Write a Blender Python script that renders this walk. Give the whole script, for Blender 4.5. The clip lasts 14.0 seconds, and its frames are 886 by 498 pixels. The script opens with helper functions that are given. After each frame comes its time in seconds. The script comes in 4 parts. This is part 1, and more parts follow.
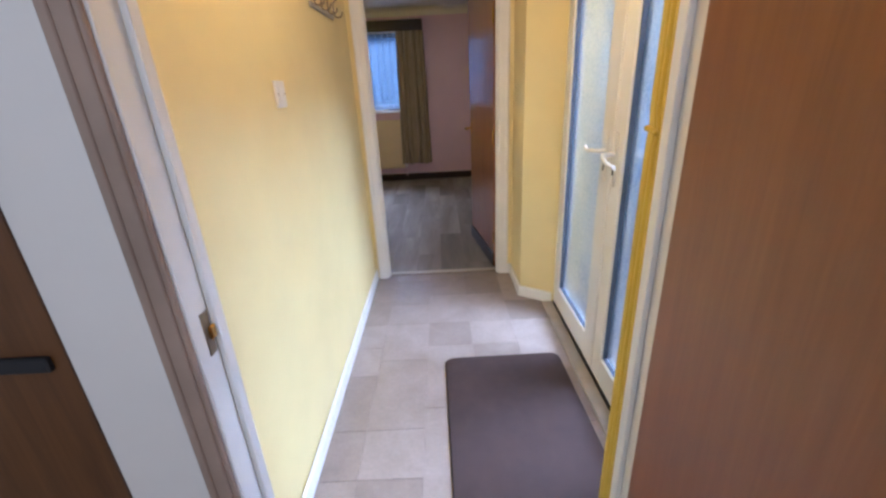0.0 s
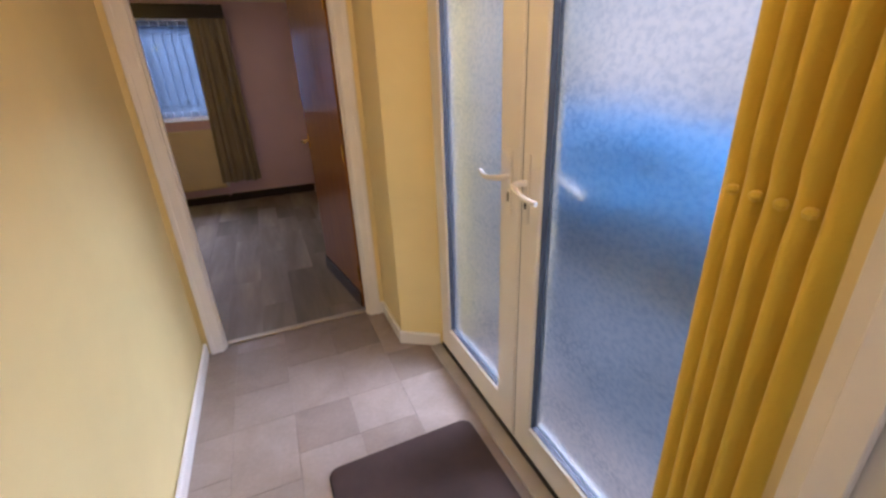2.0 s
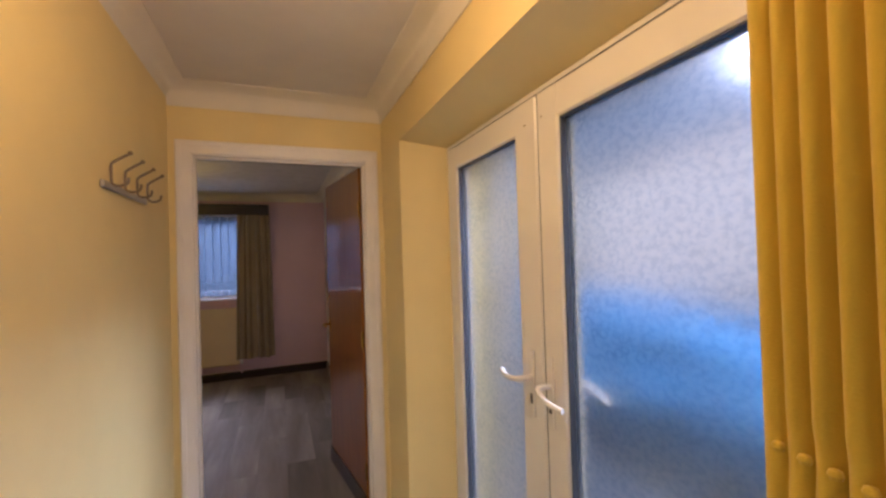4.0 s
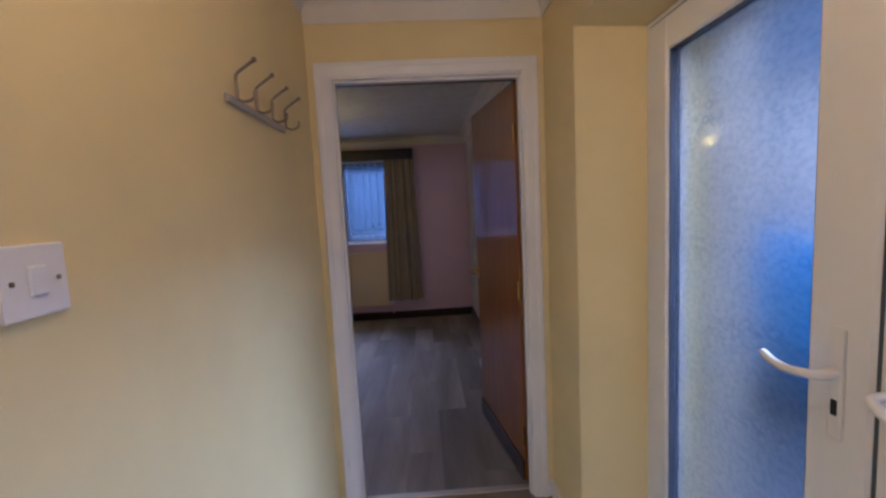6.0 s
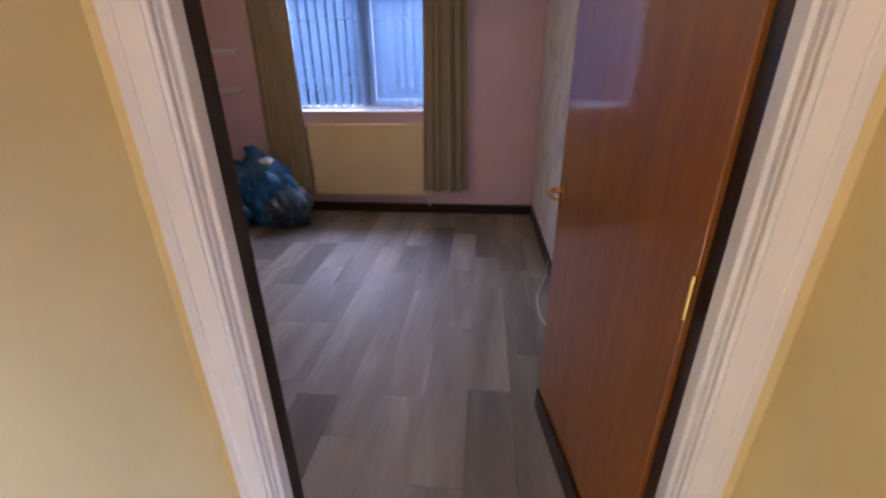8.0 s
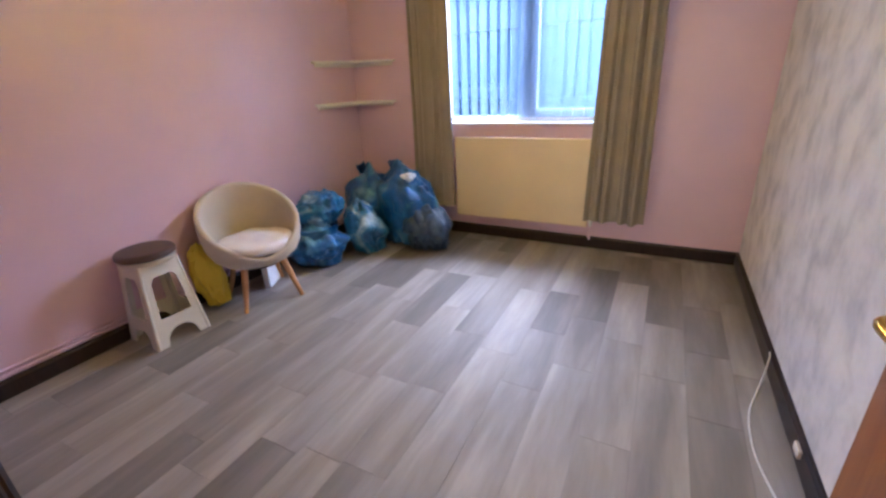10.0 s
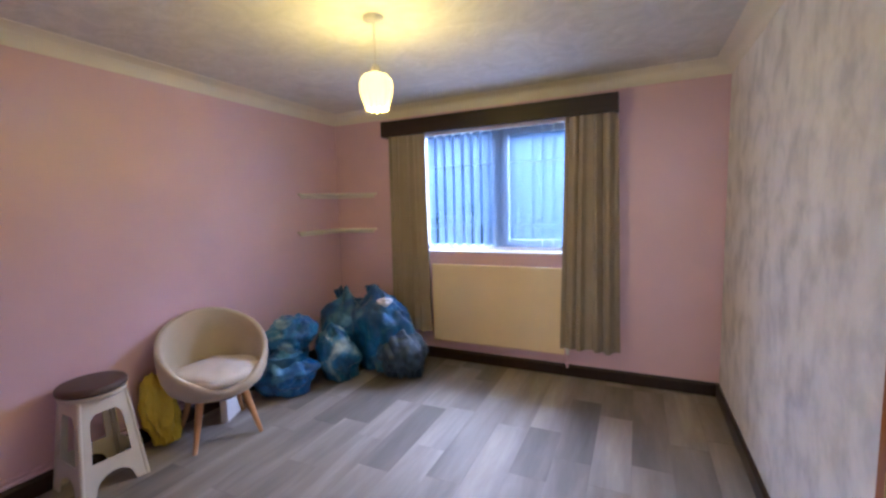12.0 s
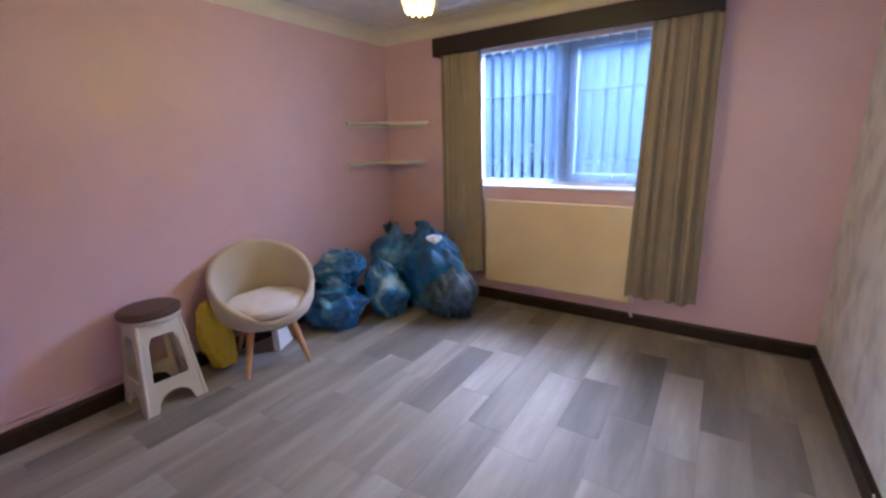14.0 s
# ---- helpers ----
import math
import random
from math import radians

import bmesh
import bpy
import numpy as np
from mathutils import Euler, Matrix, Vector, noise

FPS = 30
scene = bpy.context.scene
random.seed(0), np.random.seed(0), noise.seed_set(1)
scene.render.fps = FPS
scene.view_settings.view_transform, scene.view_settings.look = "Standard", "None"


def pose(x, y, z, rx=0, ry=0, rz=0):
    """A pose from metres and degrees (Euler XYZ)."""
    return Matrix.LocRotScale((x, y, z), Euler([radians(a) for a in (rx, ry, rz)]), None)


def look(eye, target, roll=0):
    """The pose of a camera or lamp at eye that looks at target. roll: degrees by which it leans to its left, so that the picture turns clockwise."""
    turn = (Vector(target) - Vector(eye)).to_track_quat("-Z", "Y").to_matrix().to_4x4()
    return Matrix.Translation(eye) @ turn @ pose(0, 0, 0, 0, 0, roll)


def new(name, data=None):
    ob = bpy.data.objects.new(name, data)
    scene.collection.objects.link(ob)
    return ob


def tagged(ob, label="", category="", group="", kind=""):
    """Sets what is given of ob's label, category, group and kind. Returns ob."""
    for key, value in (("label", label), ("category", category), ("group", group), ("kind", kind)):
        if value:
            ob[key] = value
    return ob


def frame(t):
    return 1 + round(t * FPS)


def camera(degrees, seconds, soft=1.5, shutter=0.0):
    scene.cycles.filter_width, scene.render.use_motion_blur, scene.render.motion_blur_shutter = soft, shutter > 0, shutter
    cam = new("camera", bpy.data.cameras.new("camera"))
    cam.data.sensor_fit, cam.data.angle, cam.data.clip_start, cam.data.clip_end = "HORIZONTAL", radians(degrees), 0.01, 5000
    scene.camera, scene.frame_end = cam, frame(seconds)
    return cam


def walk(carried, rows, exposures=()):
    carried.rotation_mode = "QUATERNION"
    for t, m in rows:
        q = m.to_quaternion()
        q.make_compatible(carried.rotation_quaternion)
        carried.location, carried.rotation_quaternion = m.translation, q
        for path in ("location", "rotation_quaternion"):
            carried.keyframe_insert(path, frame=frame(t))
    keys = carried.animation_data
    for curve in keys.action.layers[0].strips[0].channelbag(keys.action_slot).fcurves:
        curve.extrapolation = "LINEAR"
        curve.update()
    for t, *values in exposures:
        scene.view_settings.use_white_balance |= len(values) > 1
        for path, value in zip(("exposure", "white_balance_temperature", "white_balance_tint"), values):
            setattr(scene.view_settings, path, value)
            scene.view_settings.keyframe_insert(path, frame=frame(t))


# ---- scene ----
cam = camera(93.6, 14.0, soft=2.6)
PATH = [
    (0, (0.552, -2.892, 1.366), (0.541, -1.034, 0.626), -2.9),
    (0.5, (0.561, -2.634, 1.353), (0.628, -0.805, 0.547), -3.5),
    (1, (0.582, -2.442, 1.363), (0.748, -0.654, 0.483), -3.8),
    (1.5, (0.561, -2.345, 1.36), (0.993, -0.608, 0.465), -3.1),
    (2, (0.532, -2.297, 1.384), (1.228, -0.588, 0.611), -2.5),
    (2.5, (0.537, -2.300, 1.414), (1.397, -0.553, 0.965), -1.9),
    (3, (0.533, -2.306, 1.461), (1.431, -0.526, 1.309), -2.1),
    (3.2, (0.531, -2.310, 1.472), (1.425, -0.522, 1.416), -2.2),
    (5.5, (0.417, -2.162, 1.468), (0.631, -0.174, 1.533), -2.9),
    (6, (0.482, -1.885, 1.418), (0.566, 0.103, 1.222), -2.9),
    (6.5, (0.561, -1.536, 1.417), (0.588, 0.42, 1.0), -2.0),
    (7, (0.556, -1.208, 1.421), (0.555, 0.71, 0.857), -1.7),
    (9.3, (0.525, -0.038, 1.323), (-0.036, 1.644, 0.398), -1.1),
    (9.5, (0.489, 0.005, 1.331), (-0.145, 1.681, 0.442), -1.5),
    (10, (0.47, 0.072, 1.34), (-0.404, 1.712, 0.6), -2.8),
    (10.5, (0.48, 0.112, 1.369), (-0.548, 1.734, 0.812), -2.8),
    (11, (0.486, 0.112, 1.386), (-0.58, 1.765, 1.023), -2.3),
    (11.5, (0.503, 0.108, 1.409), (-0.495, 1.824, 1.172), -1.8),
    (12, (0.518, 0.116, 1.406), (-0.326, 1.918, 1.204), -1.6),
    (12.5, (0.535, 0.134, 1.411), (-0.171, 1.992, 1.188), -1.5),
    (13, (0.542, 0.184, 1.412), (-0.146, 2.038, 1.118), -1.5),
    (13.5, (0.531, 0.267, 1.385), (-0.324, 2.032, 0.992), -1.5),
    (14, (0.459, 0.352, 1.357), (-0.614, 1.967, 0.868), -1.7),
]
EXPOSURES = [(0.0, 1.45, 4850, 12), (0.6, 1.02, 4500, 12), (1.0, 0.8, 4600, 13), (1.5, 0.88, 5100, 17), (2.2, 0.98, 5850, 21), (3.0, 0.93, 6250, 23), (3.6, 0.93, 6050, 22), (5.5, 0.34, 4500, 23), (6.0, 0.5, 4500, 23), (6.5, 0.76, 4600, 24), (7.0, 1.0, 4800, 27), (8.6, 2.05, 4950, 20), (9.5, 2.75, 4950, 15), (11.0, 2.78, 4850, 15), (11.6, 2.55, 4800, 15), (12.5, 2.45, 4750, 15), (14.0, 2.45, 4750, 15)]
walk(cam, [(t, look(eye, target, roll)) for t, eye, target, roll in PATH], EXPOSURES)

# ---- light ----
world = bpy.data.worlds.new("sky")
scene.world = world
world.use_nodes = True
wn, wl = world.node_tree.nodes, world.node_tree.links
sky = wn.new("ShaderNodeTexSky")
sky.sky_type, sky.sun_disc = "NISHITA", False
sky.sun_elevation, sky.sun_rotation = radians(44), radians(277)
sky.air_density, sky.dust_density, sky.ozone_density = 1.0, 1.5, 1.6
wn["Background"].inputs["Strength"].default_value = 0.05
wl.new(sky.outputs["Color"], wn["Background"].inputs["Color"])

sun_data = bpy.data.lights.new("sun", "SUN")
sun_data.energy, sun_data.angle, sun_data.color = 0.65, radians(25), (1.0, 0.95, 0.88)
sun = new("sun", sun_data)
sun.matrix_world = look((-8, 1, 8), (0, 0, 0))

hall_bulb = bpy.data.lights.new("hall_bulb", "POINT")
hall_bulb.energy, hall_bulb.color, hall_bulb.shadow_soft_size = 6.0, (1.0, 0.62, 0.26), 0.06
new("hall_bulb", hall_bulb).location = (0.52, -1.62, 2.16)
room_bulb = bpy.data.lights.new("room_bulb", "POINT")
room_bulb.energy, room_bulb.color, room_bulb.shadow_soft_size = 3.8, (1.0, 0.65, 0.13), 0.05
new("room_bulb", room_bulb).location = (-0.655, 1.90, 1.93)


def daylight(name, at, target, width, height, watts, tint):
    """An added area lamp, out of view, that stands in for sky light."""
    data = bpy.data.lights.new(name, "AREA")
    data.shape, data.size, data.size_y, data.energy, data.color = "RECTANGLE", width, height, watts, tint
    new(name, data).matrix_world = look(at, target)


# lamps added outside, above the openings, to strengthen the sky light
daylight("window_sky_fill", (-0.57, 5.60, 3.45), (-0.70, 1.0, 1.2), 5.0, 1.9, 330, (1.0, 0.915, 0.93))
daylight("door_sky_fill", (3.60, -1.23, 3.48), (0.0, -1.23, 0.7), 2.0, 1.4, 132, (0.80, 0.86, 1.0))
# added fill lamp at the closed back wall, where no window is built
daylight("start_room_fill", (0.3, -4.98, 1.6), (0.3, 0.0, 1.0), 1.6, 1.1, 16, (1.0, 0.95, 0.88))


# ---- materials ----
def mat(name, base=(0.8, 0.8, 0.8), rough=0.5, metal=0.0, **extra):
    m = bpy.data.materials.new(name)
    m.use_nodes = True
    b = m.node_tree.nodes["Principled BSDF"]
    b.inputs["Base Color"].default_value = (*base, 1)
    b.inputs["Roughness"].default_value = rough
    b.inputs["Metallic"].default_value = metal
    for key, value in extra.items():
        b.inputs[key.replace("_", " ")].default_value = value
    return m


def node(m, kind, **sets):
    n = m.node_tree.nodes.new(kind)
    for key, value in sets.items():
        if key in n.inputs:
            n.inputs[key].default_value = value
    return n


def link(m, a, b):
    m.node_tree.links.new(a, b)


def coords(m, scale=(1, 1, 1), rot=(0, 0, 0)):
    g = node(m, "ShaderNodeNewGeometry")
    mp = node(m, "ShaderNodeMapping")
    mp.inputs["Scale"].default_value = scale
    mp.inputs["Rotation"].default_value = rot
    link(m, g.outputs["Position"], mp.inputs["Vector"])
    return mp.outputs["Vector"]


def noise_tex(m, vec, scale, detail=4.0, rough=0.55, distort=0.0):
    n = node(m, "ShaderNodeTexNoise", Scale=scale, Detail=detail, Roughness=rough, Distortion=distort)
    link(m, vec, n.inputs["Vector"])
    return n.outputs["Fac"]


def ramp(m, fac, stops):
    r = node(m, "ShaderNodeValToRGB")
    els = r.color_ramp.elements
    while len(els) < len(stops):
        els.new(0.5)
    for e, (p, c) in zip(els, stops):
        e.position, e.color = p, (*c, 1)
    link(m, fac, r.inputs["Fac"])
    return r.outputs["Color"]


def mix(m, fac, a, b, mode="MIX"):
    x = node(m, "ShaderNodeMix")
    x.data_type, x.blend_type = "RGBA", mode
    for sock, val in ((x.inputs[0], fac), (x.inputs[6], a), (x.inputs[7], b)):
        if isinstance(val, (int, float)):
            sock.default_value = val
        elif isinstance(val, tuple):
            sock.default_value = (*val, 1)
        else:
            link(m, val, sock)
    return x.outputs[2]


def bump(m, height, strength=0.2, dist=0.01):
    b = node(m, "ShaderNodeBump", Strength=strength, Distance=dist)
    link(m, height, b.inputs["Height"])
    link(m, b.outputs["Normal"], m.node_tree.nodes["Principled BSDF"].inputs["Normal"])


def colour(m, sock):
    link(m, sock, m.node_tree.nodes["Principled BSDF"].inputs["Base Color"])


def painted(name, c, rough=0.6, grain=180.0, strength=0.12, blotch=0.06, scale=1.6):
    m = mat(name, c, rough)
    v = coords(m)
    dark = tuple(x * (1 - blotch) for x in c)
    light = tuple(min(1, x * (1 + blotch)) for x in c)
    colour(m, ramp(m, noise_tex(m, v, scale, 5), [(0.3, dark), (0.7, light)]))
    bump(m, noise_tex(m, v, grain, 3), strength, 0.002)
    return m


def wood(name, dark, light, axis=2, rough=0.35, coat=0.0, coat_rough=0.2):
    m = mat(name, light, rough)
    sc = [14.0, 14.0, 14.0]
    sc[axis] = 0.9
    v = coords(m, tuple(sc))
    f1 = noise_tex(m, v, 2.2, 6, 0.6, 0.6)
    f2 = noise_tex(m, v, 9.0, 4, 0.6)
    c = mix(m, f2, ramp(m, f1, [(0.3, dark), (0.72, light)]), dark, "MULTIPLY")
    colour(m, mix(m, 0.35, ramp(m, f1, [(0.3, dark), (0.72, light)]), c))
    b = m.node_tree.nodes["Principled BSDF"]
    b.inputs["Coat Weight"].default_value = coat
    b.inputs["Coat Roughness"].default_value = coat_rough
    bump(m, f2, 0.08, 0.002)
    return m


YELLOW = painted("yellow_wall_paint", (0.79, 0.65, 0.30), 0.55)
PINK = painted("pink_wall_paint", (0.70, 0.495, 0.560), 0.42, 120, 0.10, 0.05)
WHITE = painted("white_gloss_paint", (0.80, 0.77, 0.72), 0.32, 40, 0.05, 0.04, 6)
COVING = painted("white_coving", (0.78, 0.74, 0.64), 0.6, 60, 0.08, 0.04, 4)
UPVC = painted("white_upvc", (0.82, 0.80, 0.76), 0.28, 30, 0.02, 0.03, 5)
LILAC = painted("white_start_wall_paint", (0.74, 0.69, 0.64), 0.5, 120, 0.1, 0.04)
TAUPE = painted("worn_taupe_paint", (0.31, 0.225, 0.175), 0.4, 40, 0.08, 0.18, 5)
CREAM = painted("cream_radiator_enamel", (0.80, 0.66, 0.40), 0.35, 60, 0.03, 0.04, 3)
DARKWOOD = wood("dark_stained_wood", (0.010, 0.005, 0.004), (0.035, 0.016, 0.010), 0, 0.35)
DARKTRIM = wood("dark_stained_trim", (0.010, 0.005, 0.004), (0.034, 0.015, 0.010), 2, 0.3)
DOORWOOD = wood("varnished_door_veneer", (0.24, 0.078, 0.003), (0.36, 0.125, 0.003), 2, 0.45, 0.6, 0.07)
HALLDOOR = wood("brown_door_veneer", (0.22, 0.074, 0.015), (0.29, 0.105, 0.024), 2, 0.42, 0.3, 0.3)
DARKBOARD = wood("dark_brown_board", (0.09, 0.036, 0.010), (0.16, 0.068, 0.020), 2, 0.5)
LEGWOOD = wood("beech_leg", (0.40, 0.20, 0.07), (0.62, 0.35, 0.15), 2, 0.45)
BRASS = mat("brass", (0.80, 0.52, 0.16), 0.22, 1.0)
OLDMETAL = mat("tarnished_metal", (0.34, 0.27, 0.19), 0.4, 1.0)
STEEL = mat("wire_steel", (0.26, 0.21, 0.16), 0.42, 1.0)
BLACK = mat("black_rubber", (0.015, 0.015, 0.017), 0.6)
SEAL_GAP = mat("grey_seal_and_gap", (0.07, 0.085, 0.11), 0.5)
THRESH = mat("worn_aluminium", (0.55, 0.49, 0.40), 0.45, 1.0)
PLASTIC = mat("white_plastic", (0.78, 0.76, 0.72), 0.35)
CABLE = mat("white_cable", (0.75, 0.73, 0.68), 0.5)
STONE_SILL = painted("grey_threshold", (0.38, 0.35, 0.31), 0.5, 90, 0.1, 0.12, 8)
OUTWALL = painted("render_outside", (0.55, 0.50, 0.42), 0.9, 60, 0.3, 0.1, 2)
STOOLPLASTIC = painted("off_white_plastic", (0.64, 0.60, 0.50), 0.4, 50, 0.02, 0.03, 5)
SEATBROWN = painted("brown_plastic_seat", (0.075, 0.045, 0.036), 0.45, 300, 0.25, 0.1, 8)
PAPER = mat("white_paper", (0.8, 0.8, 0.8), 0.7)

CEILING = mat("textured_ceiling", (0.70, 0.69, 0.66), 0.75)
v = coords(CEILING)
bump(CEILING, noise_tex(CEILING, v, 7.0, 4, 0.55, 2.2), 0.3, 0.02)
colour(CEILING, ramp(CEILING, noise_tex(CEILING, v, 5.0, 5, 0.6, 1.8), [(0.3, (0.60, 0.59, 0.56)), (0.7, (0.74, 0.73, 0.70))]))
HALLCEIL = painted("hall_ceiling_paint", (0.72, 0.69, 0.63), 0.7, 40, 0.2, 0.05, 3)

WALLPAPER = mat("grey_patterned_wallpaper", (0.6, 0.57, 0.52), 0.6)
v = coords(WALLPAPER, (1, 1.0, 0.8))
f = noise_tex(WALLPAPER, v, 6.5, 3, 0.55, 0.25)
f3 = noise_tex(WALLPAPER, v, 2.1, 2, 0.5, 0.2)
g = noise_tex(WALLPAPER, coords(WALLPAPER), 30, 4)
base = ramp(WALLPAPER, f, [(0.32, (0.60, 0.595, 0.585)), (0.44, (0.74, 0.73, 0.71)), (0.54, (0.84, 0.825, 0.80)), (0.66, (0.89, 0.875, 0.85))])
base = mix(WALLPAPER, 1.0, base, ramp(WALLPAPER, f3, [(0.35, (0.92, 0.92, 0.92)), (0.65, (1.0, 1.0, 1.0))]), "MULTIPLY")
colour(WALLPAPER, mix(WALLPAPER, 0.10, base, ramp(WALLPAPER, g, [(0.35, (0.45, 0.43, 0.41)), (0.65, (0.74, 0.71, 0.66))])))
bump(WALLPAPER, g, 0.15, 0.002)

PLANK = mat("grey_wood_plank", (0.25, 0.22, 0.19), 0.56, Specular_IOR_Level=0.25)
info = node(PLANK, "ShaderNodeObjectInfo")
add = node(PLANK, "ShaderNodeVectorMath")
add.operation = "ADD"
shift = node(PLANK, "ShaderNodeCombineXYZ")
mul = node(PLANK, "ShaderNodeMath")
mul.operation = "MULTIPLY"
mul.inputs[1].default_value = 37.0
link(PLANK, info.outputs["Random"], mul.inputs[0])
link(PLANK, mul.outputs[0], shift.inputs["X"])
link(PLANK, mul.outputs[0], shift.inputs["Y"])
link(PLANK, coords(PLANK, (8, 1.1, 1)), add.inputs[0])
link(PLANK, shift.outputs[0], add.inputs[1])
f1 = noise_tex(PLANK, add.outputs[0], 0.75, 4, 0.5, 0.3)
f2 = noise_tex(PLANK, add.outputs[0], 3.2, 5, 0.65, 0.4)
tone = ramp(PLANK, info.outputs["Random"], [(0.0, (0.175, 0.158, 0.138)), (0.2, (0.235, 0.212, 0.186)), (0.6, (0.290, 0.262, 0.230)), (1.0, (0.315, 0.287, 0.252))])
streak = ramp(PLANK, f1, [(0.30, (0.72, 0.71, 0.70)), (0.5, (0.98, 0.975, 0.96)), (0.72, (1.36, 1.34, 1.30))])
col = mix(PLANK, 1.0, tone, streak, "MULTIPLY")
fine = ramp(PLANK, f2, [(0.3, (0.90, 0.895, 0.89)), (0.7, (1.08, 1.075, 1.07))])
colour(PLANK, mix(PLANK, 1.0, col, fine, "MULTIPLY"))
bump(PLANK, f2, 0.08, 0.002)

TILE = mat("stone_look_vinyl_tile", (0.4, 0.33, 0.29), 0.42)
info = node(TILE, "ShaderNodeObjectInfo")
v = coords(TILE)
f1 = noise_tex(TILE, v, 7, 5, 0.6, 0.5)
f2 = noise_tex(TILE, v, 60, 4)
tone = ramp(TILE, info.outputs["Random"], [(0.0, (0.225, 0.178, 0.148)), (0.3, (0.272, 0.217, 0.182)), (0.7, (0.298, 0.240, 0.203)), (1.0, (0.325, 0.265, 0.226))])
t2 = mix(TILE, 1.0, tone, ramp(TILE, f1, [(0.3, (0.86, 0.85, 0.84)), (0.7, (1.1, 1.1, 1.1))]), "MULTIPLY")
colour(TILE, mix(TILE, 1.0, t2, ramp(TILE, f2, [(0.3, (0.93, 0.93, 0.93)), (0.7, (1.05, 1.05, 1.05))]), "MULTIPLY"))
bump(TILE, f2, 0.1, 0.001)
GROUT = mat("floor_base", (0.27, 0.22, 0.19), 0.6)
PLANKGAP = mat("plank_gap", (0.17, 0.155, 0.14), 0.6)

MATRUG = mat("dark_brown_pile_mat", (0.05, 0.028, 0.024), 0.95)
v = coords(MATRUG)
colour(MATRUG, ramp(MATRUG, noise_tex(MATRUG, v, 5, 6, 0.7), [(0.3, (0.040, 0.024, 0.021)), (0.7, (0.062, 0.036, 0.031))]))
bump(MATRUG, noise_tex(MATRUG, v, 420, 3), 0.7, 0.004)
MATEDGE = mat("mat_rubber_edge", (0.022, 0.017, 0.016), 0.7)


def fabric(name, c, weave=420.0, blotch=0.1, rough=0.9):
    m = mat(name, c, rough)
    v = coords(m)
    colour(m, ramp(m, noise_tex(m, v, 3.0, 6, 0.65), [(0.3, tuple(x * (1 - blotch) for x in c)), (0.7, tuple(x * (1 + blotch) for x in c))]))
    bump(m, noise_tex(m, v, weave, 2), 0.35, 0.002)
    m.node_tree.nodes["Principled BSDF"].inputs["Sheen Weight"].default_value = 0.2
    return m


CURTAIN = fabric("taupe_curtain_cloth", (0.315, 0.262, 0.180))
YCURTAIN = fabric("yellow_curtain_cloth", (0.66, 0.47, 0.035), 300, 0.08)
CHAIRCLOTH = fabric("beige_chair_felt", (0.52, 0.45, 0.34), 500, 0.07)
CUSHION = fabric("off_white_cushion_cloth", (0.66, 0.60, 0.54), 500, 0.05)
YBAG = mat("yellow_plastic_bag", (0.72, 0.55, 0.02), 0.4)
bump(YBAG, noise_tex(YBAG, coords(YBAG), 14, 5, 0.6, 1.0), 0.7, 0.02)


def bag_plastic(name, dark, mid, pale, amount):
    m = mat(name, mid, 0.3)
    v = coords(m)
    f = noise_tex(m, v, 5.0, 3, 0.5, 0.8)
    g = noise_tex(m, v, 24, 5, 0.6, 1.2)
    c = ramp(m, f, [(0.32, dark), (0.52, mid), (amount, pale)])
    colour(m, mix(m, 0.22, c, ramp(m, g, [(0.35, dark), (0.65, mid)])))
    bump(m, noise_tex(m, v, 30, 3, 0.5, 2.0), 0.35, 0.015)
    b = m.node_tree.nodes["Principled BSDF"]
    b.inputs["Coat Weight"].default_value, b.inputs["Coat Roughness"].default_value = 0.45, 0.2
    return m


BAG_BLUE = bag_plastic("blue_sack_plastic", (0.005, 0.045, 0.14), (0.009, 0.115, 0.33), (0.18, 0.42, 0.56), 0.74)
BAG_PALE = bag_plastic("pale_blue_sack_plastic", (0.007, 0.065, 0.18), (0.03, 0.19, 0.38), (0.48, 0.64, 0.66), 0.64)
BAG_GREY = bag_plastic("dull_blue_sack_plastic", (0.016, 0.035, 0.072), (0.035, 0.072, 0.13), (0.15, 0.21, 0.28), 0.80)

CLEAR = mat("window_glass", (0.45, 0.58, 0.74), 0.0, Transmission_Weight=1.0, IOR=1.45)
FROST = mat("condensed_glass", (0.66, 0.82, 1.0), 0.30, Transmission_Weight=1.0, IOR=1.25, Coat_Weight=0.8, Coat_Roughness=0.02)
v = coords(FROST, (1, 1, 1.3))
drops = noise_tex(FROST, v, 55, 2, 0.5, 0.3)
beads = node(FROST, "ShaderNodeTexVoronoi", Scale=32.0)
link(FROST, v, beads.inputs["Vector"])
cluster = ramp(FROST, noise_tex(FROST, coords(FROST, (1, 1, 2.6)), 2.6, 3, 0.5, 0.2), [(0.48, (0, 0, 0)), (0.68, (1, 1, 1))])
haze = noise_tex(FROST, coords(FROST, (1, 1, 2.2)), 2.2, 4, 0.6, 0.3)
base = ramp(FROST, drops, [(0.36, (0.72, 0.78, 0.84)), (0.50, (0.87, 0.91, 0.95)), (0.64, (0.97, 0.985, 1.0))])
base = mix(FROST, 1.0, base, ramp(FROST, haze, [(0.35, (0.90, 0.92, 0.94)), (0.65, (1.0, 1.0, 1.0))]), "MULTIPLY")
wet = mix(FROST, 1.0, base, ramp(FROST, beads.outputs["Distance"], [(0.26, (1.0, 1.0, 1.0)), (0.42, (0.58, 0.64, 0.70)), (0.60, (1.0, 1.0, 1.0))]), "MULTIPLY")
colour(FROST, mix(FROST, cluster, base, wet))
